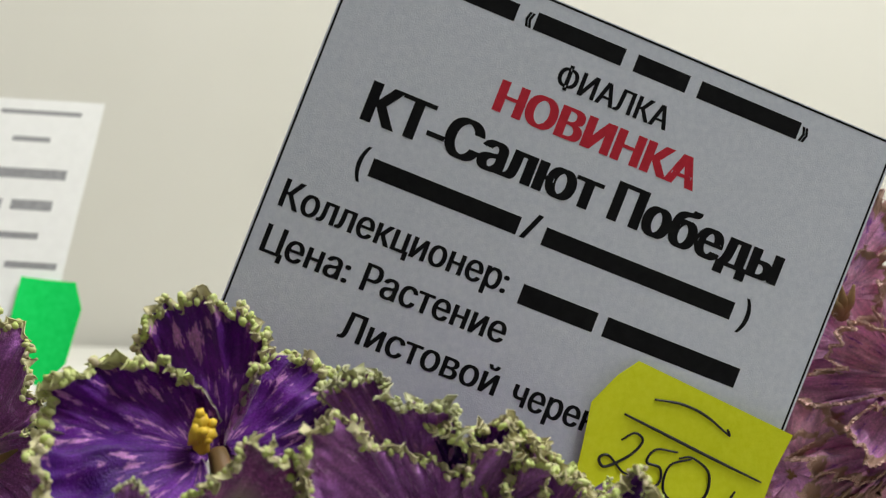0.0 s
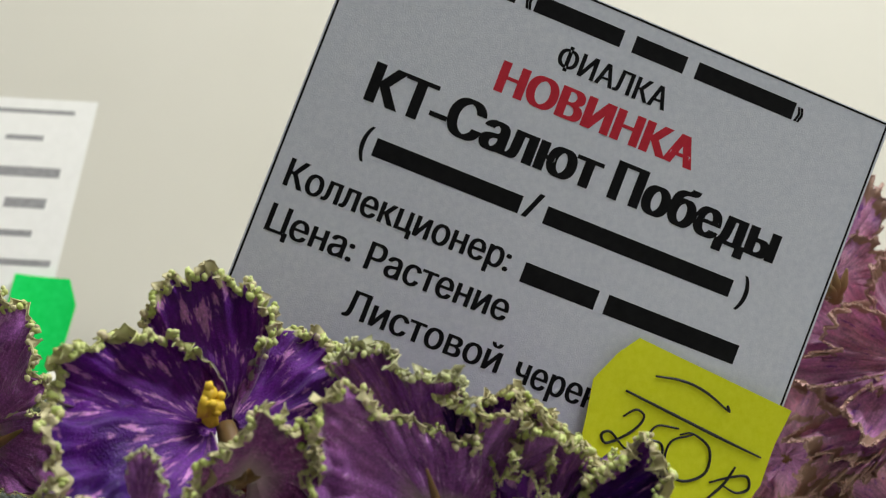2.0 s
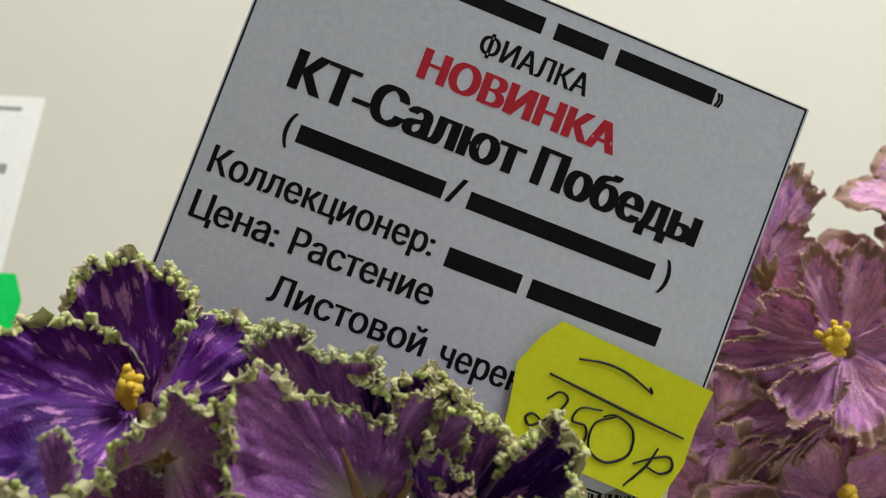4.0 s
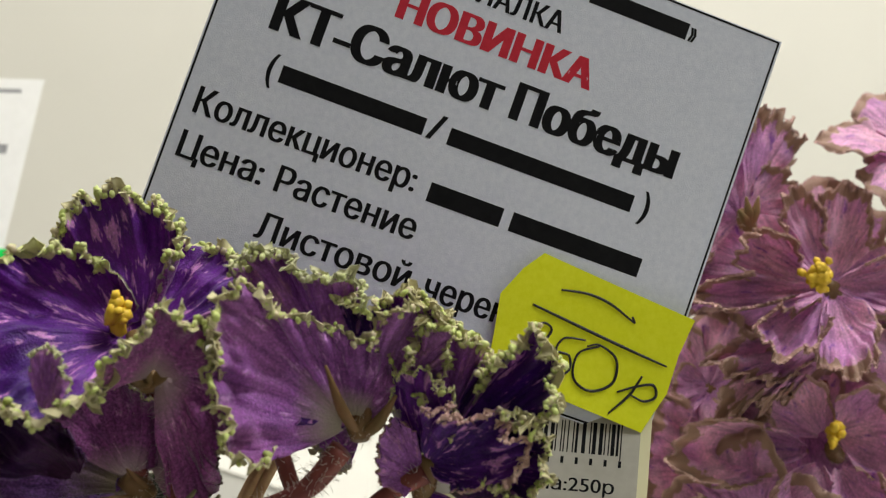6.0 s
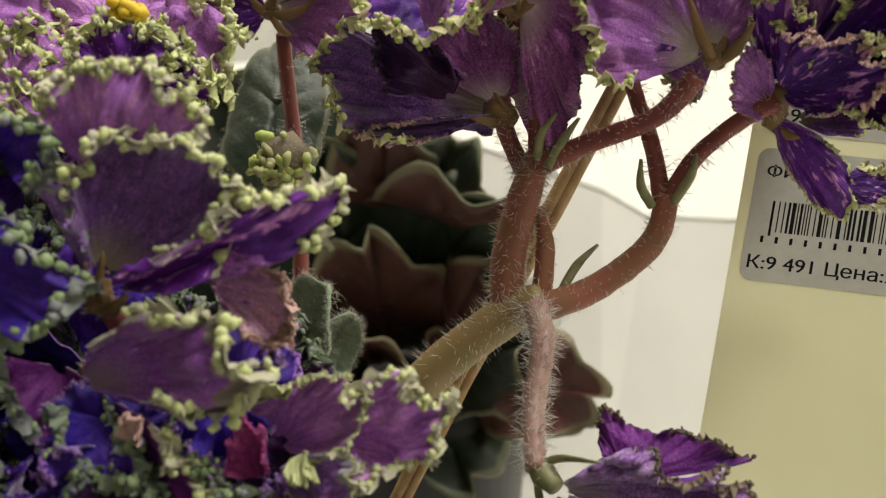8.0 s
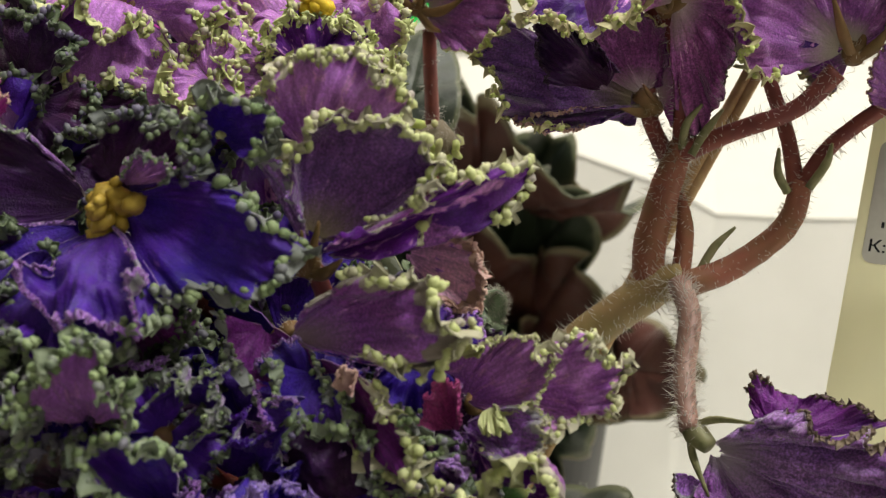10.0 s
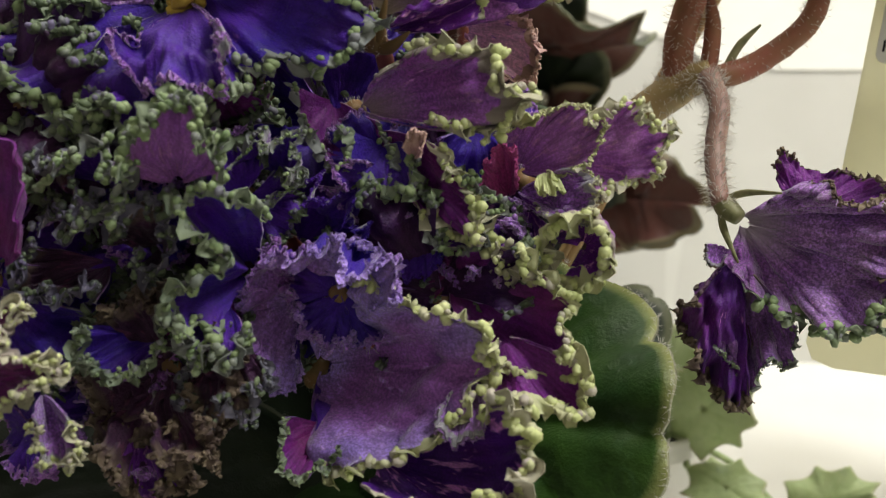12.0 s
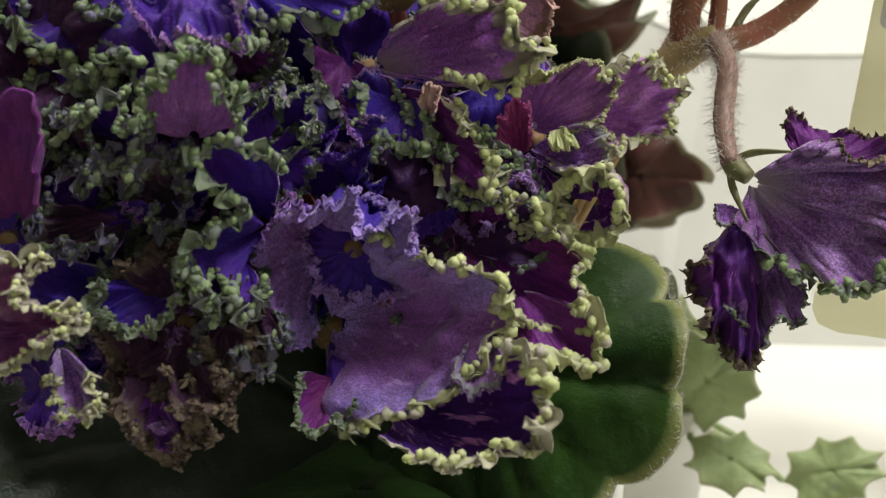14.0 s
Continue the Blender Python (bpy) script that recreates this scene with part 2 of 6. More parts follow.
M_WALL = plain("cream_wall_paint", (0.69, 0.675, 0.61), (0.725, 0.71, 0.65), 6, 0.8, 0.2, 0.08, 0.001)
M_TABLE = plain("white_table_laminate", (0.70, 0.69, 0.64), (0.75, 0.74, 0.69), 20, 0.4, 0.4, 0.03, 0.0005)
M_FLOOR = plain("grey_floor", (0.25, 0.24, 0.22), (0.32, 0.31, 0.29), 8, 0.6, 0.3, 0.1, 0.001)
# lighter copy of the card paper: strong light on the rear card, painted in
M_PAPER_LIT = plain("lit_white_paper", (0.86, 0.86, 0.84), (0.90, 0.90, 0.88), 300, 0.85, 0.15, 0.1, 0.0002)
M_PAPER = plain("white_printer_paper", (0.66, 0.69, 0.785), (0.75, 0.775, 0.86), 900, 0.85, 0.15, 0.25, 0.0003, 5, thin=0.12)
M_INK = plain("black_print", (0.004, 0.004, 0.005), (0.008, 0.008, 0.009), 600, 0.7, 0.12, 0.05)
M_RED_INK = plain("red_print", (0.48, 0.012, 0.03), (0.56, 0.02, 0.045), 600, 0.6, 0.3, 0.05)
M_NOTE = plain("yellow_fluorescent_paper", (0.74, 0.78, 0.01), (0.80, 0.84, 0.03), 700, 0.8, 0.2, 0.15, 0.0002)
M_NOTE_GREEN = plain("green_fluorescent_paper", (0.01, 0.66, 0.10), (0.02, 0.74, 0.14), 500, 0.8, 0.2, 0.15, 0.0002)
M_FAINT = plain("grey_print", (0.26, 0.26, 0.27), (0.36, 0.36, 0.37), 600, 0.6, 0.3, 0.05)
M_PEN = plain("black_pen_ink", (0.01, 0.01, 0.012), (0.02, 0.02, 0.03), 500, 0.4, 0.4, 0.0)
M_BACKING = plain("cream_waxed_backing", (0.86, 0.83, 0.58), (0.90, 0.87, 0.63), 40, 0.45, 0.4, 0.03, 0.0003, thin=0.35)
M_LABEL = plain("thermal_label_paper", (0.47, 0.45, 0.38), (0.52, 0.50, 0.43), 500, 0.6, 0.3, 0.05, 0.0002, thin=0.15)
M_WOOD = plain("split_bamboo", (0.36, 0.22, 0.10), (0.52, 0.36, 0.18), 300, 0.6, 0.3, 0.4, 0.0004)
M_POT = plain("white_plastic_pot", (0.70, 0.69, 0.63), (0.74, 0.73, 0.67), 30, 0.35, 0.5, 0.03, 0.0004)
M_PLANTER = plain("white_planter_plastic", (0.60, 0.59, 0.54), (0.64, 0.63, 0.58), 30, 0.4, 0.5, 0.03, 0.0004)
M_SOIL = plain("dark_potting_soil", (0.012, 0.010, 0.008), (0.035, 0.028, 0.02), 300, 0.9, 0.1, 0.8, 0.002)
M_BLACK = plain("black_plastic", (0.008, 0.008, 0.008), (0.014, 0.014, 0.014), 60, 0.45, 0.4, 0.05)


# ---- mesh helpers ----
def mm(p):
    return Vector(p) / 1000.0


def part(name, verts, faces, mats, parent, label="", mat_index=None, uvs=None, smooth=True):
    me = bpy.data.meshes.new(name)
    me.from_pydata([tuple(v) for v in verts], [], faces)
    for m in mats:
        me.materials.append(m)
    if mat_index is not None:
        me.polygons.foreach_set("material_index", np.asarray(mat_index, dtype=np.int32))
    if uvs is not None:
        layer = me.uv_layers.new(name="uv")
        loops = np.empty(len(me.loops), dtype=np.int32)
        me.loops.foreach_get("vertex_index", loops)
        layer.data.foreach_set("uv", np.asarray(uvs, dtype=np.float32)[loops].ravel())
    me.polygons.foreach_set("use_smooth", np.full(len(me.polygons), smooth))
    me.update()
    ob = new(name, me)
    ob.parent = parent
    if label:
        ob["label"] = label
    return ob


def empty(name, at, label, category, group=""):
    ob = new(name)
    ob.empty_display_size = 0.01
    ob.location = at
    return tagged(ob, label, category, group)


class Shape:
    """Collects verts, faces, material slots and uvs of one mesh, in world places."""

    def __init__(self):
        self.v, self.f, self.m, self.uv, self.n = [], [], [], [], 0

    def add(self, v, f, slot=0, uv=None):
        v = np.asarray(v, dtype=float)
        self.v.append(v)
        self.f += [tuple(int(i) + self.n for i in q) for q in f]
        self.m += [slot] * len(f)
        self.uv.append(np.zeros((len(v), 2)) if uv is None else np.asarray(uv))
        self.n += len(v)

    def done(self, name, mats, parent, label="", smooth=True):
        v = np.concatenate(self.v)
        at = parent.matrix_world.translation if parent is None else Vector(PLACE.get(parent.name, (0, 0, 0)))
        v = v - np.array(at)
        return part(name, v, self.f, mats, parent, label, self.m, np.concatenate(self.uv), smooth)


PLACE = {}


def thing(name, at, label, category, group=""):
    ob = empty(name, at, label, category, group)
    PLACE[ob.name] = tuple(at)
    return ob


def ico():
    bm = bmesh.new()
    bmesh.ops.create_icosphere(bm, subdivisions=1, radius=1)
    v = np.array([x.co[:] for x in bm.verts])
    f = [[q.index for q in x.verts] for x in bm.faces]
    bm.free()
    return v, f


ICO_V, ICO_F = ico()
RNG = np.random.default_rng(7)


def unit(v):
    v = np.asarray(v, dtype=float)
    return v / (np.linalg.norm(v) + 1e-12)


def blob(shape, at, radius, slot=0, long=1.0, axis=None, rng=RNG):
    """One knobbly rounded granule."""
    q = np.linalg.qr(rng.normal(size=(3, 3)))[0]
    if axis is not None:
        a = unit(axis)
        b = unit(np.cross(a, q[0]))
        q = np.stack([a, b, np.cross(a, b)])
    s = np.array([long, 1, 1]) * radius * rng.uniform(0.8, 1.2, 3)
    v = ICO_V * (1 + rng.normal(0, 0.055, (len(ICO_V), 1)))
    shape.add((v * s) @ q + at, ICO_F, slot)


def grid_faces(a, b, flip=False):
    f = []
    for i in range(a - 1):
        for j in range(b - 1):
            q = (i * b + j, i * b + j + 1, (i + 1) * b + j + 1, (i + 1) * b + j)
            f.append(q[::-1] if flip else q)
    return f


def petal(parent, base, tip, normal, spread=58, cup=0.15, curl=0.25, ruffle=0.10, waves=6, crumple=0.03, bead=0.9, mats=None, seed=1, round_=0.22, rows=1, dense=1.0, name="petal", label="", thick=0.4, rim_line=None, belly=0.0, fold=0.0, turn=0.0, spoon=0.68):
    """A fan-shaped ruffled petal from base to tip (mm), its face towards normal, with a frill of granules on the rim."""
    rng = np.random.default_rng(seed)
    base, tip = np.asarray(base, float), np.asarray(tip, float)
    length = np.linalg.norm(tip - base)
    a = unit(tip - base)
    n = unit(np.asarray(normal, float) - np.dot(normal, a) * a)
    s = np.cross(a, n)
    nt, nr = (40, 13) if rim_line is None else (96, 24)
    th = np.linspace(-1, 1, nt)
    half = math.radians(spread + 7)
    ph = rng.uniform(0, 6.28, 6)
    k = waves * rng.uniform(0.85, 1.15)
    rim = 1 - round_ * np.abs(th) ** 2.4 + 0.05 * np.sin(2.2 * k * th + ph[0]) + 0.035 * np.sin(5.1 * k * th + ph[1])
    rho = 0.05 + 0.95 * np.linspace(0, 1, nr) ** 0.85
    wave = np.sin(k * th * 1.6 + ph[2]) + 0.55 * np.sin(k * th * 3.7 + ph[3])
    fine = np.sin(k * th * 8.5 + ph[4]) + 0.6 * np.sin(k * th * 14 + ph[5])
    R, T = rho[None, :], th[:, None]
    r = R * length * rim[:, None]
    z = cup * length * R ** 2 - curl * length * np.clip(R - 0.55, 0, 1) ** 2 * 2.2
    z = z + ruffle * length * R ** 4.5 * wave[:, None] + 0.32 * ruffle * length * R ** 6 * fine[:, None]
    z = z + 0.012 * length * np.sin(9 * R + 3 * T + ph[0]) + cup * 0.35 * length * (np.sin(half * np.abs(T)) * R) ** 2
    gx, gy = r * np.cos(half * T), r * np.sin(half * T)
    for i in range(6):
        g, size = rng.uniform(0, 6.28), rng.uniform(4.0, 11.0)
        z = z + crumple * length * 0.16 * size / 4 * np.sin((gx * math.cos(g) + gy * math.sin(g)) * 6.28 / size + 6.28 * rng.random() + 1.5 * np.sin(gx * 0.5 + i)) * R
    ang = half * T * (1 - 0.12 * (1 - R))
    if rim_line is None:
        front = base + r[..., None] * (np.cos(ang)[..., None] * a + np.sin(ang)[..., None] * s) + z[..., None] * n
    else:
        curve = spline(rim_line, 240)
        along = np.concatenate([[0], np.cumsum(np.linalg.norm(np.diff(curve, axis=0), axis=1))])
        curve = np.stack([np.interp(np.linspace(0, along[-1], nt), along, curve[:, i]) for i in range(3)], 1)
        uneven = 1 + 0.03 * np.sin(2.2 * k * th + ph[0]) + 0.025 * np.sin(5.1 * k * th + ph[1])
        arms = (curve - base) * uneven[:, None]
        z = z + belly * length * 4 * R * (1 - R) * np.cos(1.3 * T)
        crinkle = np.sin(26 * T + 5 * R + 2.5 * np.sin(7 * R + ph[2]) + ph[3]) + 0.7 * np.sin(17 * T - 9 * R + ph[0])
        z = z + 0.16 * crinkle * R * (0.4 + 0.6 * np.sin(5 * T + 4 * R + ph[5]) ** 2)
        pleat = np.sin(0.9 * k * th + ph[4]) + 0.6 * np.sin(2.1 * k * th + ph[5]) + 0.3 * np.sin(4.3 * k * th + ph[1])
        z = z + fold * length * (R ** 1.5) * pleat[:, None] + turn * length * np.clip(R - 0.7, 0, 1) ** 2 * 6
        ahead = (arms @ a)[:, None] * a
        front = base + R[..., None] * ahead[:, None, :] + (R ** spoon)[..., None] * (arms - ahead)[:, None, :] + z[..., None] * n
    du = np.gradient(front, axis=0)
    dv = np.gradient(front, axis=1)
    nn = np.cross(dv, du)
    nn /= np.linalg.norm(nn, axis=2, keepdims=True) + 1e-9
    if np.sum(nn * n) < 0:
        nn = -nn
    back = front - nn * thick
    uv = np.stack([np.broadcast_to(T * half * 0.32 + rng.uniform(0, 20), r.shape), np.broadcast_to(R, r.shape)], 2).reshape(-1, 2)
    sh = Shape()
    ff = grid_faces(nt, nr)
    v0 = front.reshape(-1, 3)
    q = ff[len(ff) // 2]
    flip = np.dot(np.cross(v0[q[1]] - v0[q[0]], v0[q[2]] - v0[q[0]]), n) < 0
    sh.add(v0 / 1000, grid_faces(nt, nr, flip), 0, uv)
    sh.add(back.reshape(-1, 3) / 1000, grid_faces(nt, nr, not flip), 1, uv)
    c = nt * nr
    ring = [i * nr + nr - 1 for i in range(nt)]
    side = [(ring[i], ring[i + 1], ring[i + 1] + c, ring[i] + c) for i in range(nt - 1)]
    for e in (0, nt - 1):
        side += [(e * nr + j, e * nr + j + 1, e * nr + j + 1 + c, e * nr + j + c) for j in range(nr - 1)]
    sh.f += side
    sh.m += [1] * len(side)
    if bead > 0:
        line = front[:, -1]
        steps = np.linalg.norm(np.diff(line, axis=0), axis=1)
        arc = np.concatenate([[0], np.cumsum(steps)])
        count = int(arc[-1] / bead * (0.5 if bead < 1.5 else 0.95) * dense)
        outs = front[:, -1] - front[:, -3]
        outs /= np.linalg.norm(outs, axis=1, keepdims=True) + 1e-9
        m = max(12, int(arc[-1] / max(0.26, 0.27 * bead)))
        d = np.linspace(0, arc[-1], m)
        at = np.stack([np.interp(d, arc, line[:, i]) for i in range(3)], 1)
        ow = np.stack([np.interp(d, arc, outs[:, i]) for i in range(3)], 1)
        nw = np.stack([np.interp(d, arc, nn[:, -1, i]) for i in range(3)], 1)
        tw = np.gradient(at, axis=0)
        tw /= np.linalg.norm(tw, axis=1, keepdims=True) + 1e-9
        slow = np.cumsum(rng.normal(0, 0.35, m))
        phase = d / bead * 2.6 + slow
        size = (1.45 if bead < 1.5 else 1.25) * bead * (0.75 + 0.3 * np.sin(d / bead * 0.55 + ph[3]) + rng.normal(0, 0.08, m))
        free = np.ones(nt)
        if rim_line is not None:
            reach = np.linalg.norm(line - base, axis=1)
            free = np.clip((reach / reach.max() - 0.36) / 0.2, 0, 1)
        size = size * np.interp(d, arc, free)
        strip = []
        for k, w in enumerate((-0.7, -0.2, 0.3, 0.8, 1.15)):
            grow = (k / 4.0) ** 1.3
            strip.append(at + ow * (w * size * (1 - 0.35 * grow))[:, None] + nw * (grow * size * 0.8 * np.sin(phase) + 0.25 * grow * size * np.sin(2.3 * phase + 1))[:, None] + tw * (grow * size * 0.5 * np.cos(phase))[:, None])
        strip = np.stack(strip, 1)
        su = np.gradient(strip, axis=0)
        sv = np.gradient(strip, axis=1)
        sn = np.cross(su, sv)
        sn /= np.linalg.norm(sn, axis=2, keepdims=True) + 1e-9
        under = strip - sn * 0.22 * min(1.0, bead)
        suv = np.tile([[0.0, 0.5]], (m * 5, 1))
        base_i = sh.n
        sh.add(strip.reshape(-1, 3) / 1000, grid_faces(m, 5), 2, suv)
        sh.add(under.reshape(-1, 3) / 1000, grid_faces(m, 5, True), 2, suv)
        edge_f = [(base_i + i * 5 + 4, base_i + (i + 1) * 5 + 4, base_i + (i + 1) * 5 + 4 + m * 5, base_i + i * 5 + 4 + m * 5) for i in range(m - 1)]
        sh.f += edge_f
        sh.m += [2] * len(edge_f)
        for row in range(rows):
            for d in np.linspace(0, arc[-1], max(6, int(count * 3.1))):
                d = d + rng.normal(0, bead * 0.12)
                p = np.array([np.interp(d, arc, line[:, i]) for i in range(3)])
                i = min(nt - 1, max(0, int(np.interp(d, arc, np.arange(nt)))))
                out = unit(front[i, -1] - front[i, -3])
                lift = nn[i, -1]
                if free[i] < 0.5:
                    continue
                g = d / bead * 1.15 + 0.9 * math.sin(d / bead * 0.31 + ph[2]) + 2.1 * row + ph[1]
                p = p + out * bead * (0.62 * math.sin(g) + 0.1 - 0.5 * row + rng.normal(0.05, 0.12)) + lift * bead * (0.5 * math.cos(g * 0.77 + ph[0]) + rng.normal(0, 0.12))
                blob(sh, p / 1000, bead * rng.uniform(0.26, 0.5) / 1000, 2, rng.uniform(1.0, 1.7), out + rng.normal(0, 0.8, 3), rng)
    return sh.done(name, mats, parent, label)


def lobe(parent, base, rim, facing, mats, bead, seed, belly=0.0, ruffle=0.06, crumple=0.035, waves=7, fold=0.05, turn=None, spoon=0.68):
    """A petal spread from its base to a free curve of a few rim points (mm), its face turned to facing."""
    line = np.asarray(rim, float)
    spread_ = line - np.asarray(base, float)
    n = sum(np.cross(spread_[i], spread_[i + 1]) for i in range(len(line) - 1))
    n = unit(n) if np.dot(n, facing) > 0 else -unit(n)
    n = unit(n + 0.6 * unit(facing))
    tip = np.asarray(base, float) + spread_.mean(axis=0) * 1.1
    rng = np.random.default_rng(seed)
    turn = rng.uniform(-0.25, 0.35) if turn is None else turn
    return petal(parent, base, tip, n, 60, 0.0, 0.0, ruffle * 1.35, waves, crumple * 1.7, bead * (1.12 if bead > 1.0 else 1.0), mats, seed, rim_line=line, belly=belly, fold=fold, turn=turn, spoon=spoon)


NEAR, FAR = (0, -1, 0.1), (0, 1, 0.15)


def spline(points, count):
    p = np.asarray(points, float)
    p = np.vstack([2 * p[0] - p[1], p, 2 * p[-1] - p[-2]])
    out = []
    for t in np.linspace(0, len(p) - 3 - 1e-6, count):
        i, u = int(t), t - int(t)
        a, b, c, d = p[i:i + 4]
        out.append(0.5 * (2 * b + (c - a) * u + (2 * a - 5 * b + 4 * c - d) * u * u + (3 * b - a - 3 * c + d) * u ** 3))
    return np.array(out)


def tube(shape, points, radii, slot=0, sides=10, count=None, wobble=0.0, seed=1, flat=1.0, cap=True):
    """A tube through points (mm) with radii (mm)."""
    rng = np.random.default_rng(seed)
    count = count or 6 * len(points)
    line = spline(points, count)
    rad = np.interp(np.linspace(0, 1, count), np.linspace(0, 1, len(radii)), radii)
    tan = np.gradient(line, axis=0)
    ref = unit(np.cross(unit(tan[0]), [0.3, 0.9, 0.2]))
    v = []
    for i in range(count):
        t = unit(tan[i])
        ref = unit(ref - np.dot(ref, t) * t)
        b = np.cross(t, ref)
        for j in range(sides):
            g = 2 * math.pi * j / sides
            r = rad[i] * (1 + wobble * rng.normal())
            v.append(line[i] + r * (math.cos(g) * ref + flat * math.sin(g) * b))
    f = []
    for i in range(count - 1):
        for j in range(sides):
            k = (j + 1) % sides
            f.append((i * sides + j, i * sides + k, (i + 1) * sides + k, (i + 1) * sides + j))
    if cap:
        f.append(tuple(range(sides))[::-1])
        f.append(tuple(range((count - 1) * sides, count * sides)))
    shape.add(np.array(v) / 1000, f, slot)
    return line, rad


def hairs(shape, line, rad, count, length, slot, seed, thick=0.04):
    """Fine hairs standing off a stem."""
    rng = np.random.default_rng(seed)
    tan = np.gradient(line, axis=0)
    for _ in range(int(count * 3.6)):
        i = rng.integers(0, len(line))
        t = unit(tan[i])
        o = rng.normal(size=3)
        o = unit(o - np.dot(o, t) * t)
        p = line[i] + o * rad[i] * 0.9 + t * rng.normal(0, 0.6)
        d = unit(o + 0.35 * rng.normal(size=3)) * length * rng.uniform(0.5, 1.3)
        s = unit(np.cross(d, rng.normal(size=3))) * thick
        w = unit(np.cross(d, s)) * thick
        q = p + 0.55 * d + 0.2 * length * rng.normal(size=3) * 0.4
        v = [p + s, p - 0.5 * s + w, p - 0.5 * s - w, q + 0.7 * s, q - 0.4 * s + 0.7 * w, q - 0.4 * s - 0.7 * w, p + d]
        f = [(0, 1, 4, 3), (1, 2, 5, 4), (2, 0, 3, 5), (3, 4, 6), (4, 5, 6), (5, 3, 6)]
        shape.add(np.array(v) / 1000, f, slot)


def stem(parent, points, radii, mat, name="pedicel", hair=60, hair_length=1.2, seed=3, label=""):
    sh = Shape()
    line, rad = tube(sh, points, radii, 0, 12, None, 0.02, seed)
    if hair:
        hairs(sh, line, rad, hair, hair_length * 1.7, 1, seed, 0.06)
    return sh.done(name, [mat, M_HAIR], parent, label)


def anthers(parent, at, size, count, mat, seed):
    rng = np.random.default_rng(seed)
    for i in range(count):
        sh = Shape()
        p = np.asarray(at, float) + rng.normal(0, size * 0.75, 3)
        blob(sh, p / 1000, size * 0.75 / 1000, 0, 1.5, rng.normal(size=3), rng)
        for _ in range(2):
            blob(sh, (p + rng.normal(0, size * 0.4, 3)) / 1000, size * 0.5 / 1000, 0, 1.2, None, rng)
        sh.done("anther", [mat], parent, "yellow anther")


def flower(plant, centre, face, petals, mats, bead=0.9, anther=None, seed=1, calyx=None, sepals=(), sepal_mat=None, anther_mat=None, sepal_size=1.0, name="flower", label="", **more):
    """Petals: (tip, normal, spread, cup, curl) in mm; the calyx with its sepals is the flower's own mesh."""
    sh = Shape()
    c = np.asarray(centre, float)
    f = unit(face)
    base = c - f * 2.2 if calyx is None else np.asarray(calyx, float)
    tube(sh, [base - unit(c - base) * 0.5, base + 0.4 * (c - base), c + 0.2 * (c - base)], [1.6, 2.4, 1.6], 0, 10, 10)
    hairs(sh, np.array([base, 0.5 * (base + c)]), np.array([1.7, 2.3]), 22, 1.3, 1, seed, 0.04)
    for tip in sepals:
        tip = np.asarray(tip, float)
        mid = 0.5 * (base + tip) + 0.12 * np.linalg.norm(tip - base) * unit(base - c)
        tube(sh, [base, mid, tip], [0.9 * sepal_size, 1.2 * sepal_size, 0.25], 0, 8, 12, 0.0, seed, 0.55)
    ob = sh.done(name, [sepal_mat or M_SEPAL, M_HAIR], plant, label)
    PLACE[ob.name] = PLACE[plant.name]
    for i, p in enumerate(petals):
        tip, normal, spread, cup, curl = p[:5]
        args = dict(more)
        if len(p) > 5:
            args.update(p[5])
        args.setdefault("mats", mats)
        args.setdefault("bead", bead)
        petal(ob, c + RNG.normal(0, 0.3, 3), tip, normal, spread, cup, curl, seed=seed * 31 + i, **args)
    if anther is not None:
        anthers(ob, anther[0], anther[1], anther[2], anther_mat or M_ANTHER, seed)
    return ob


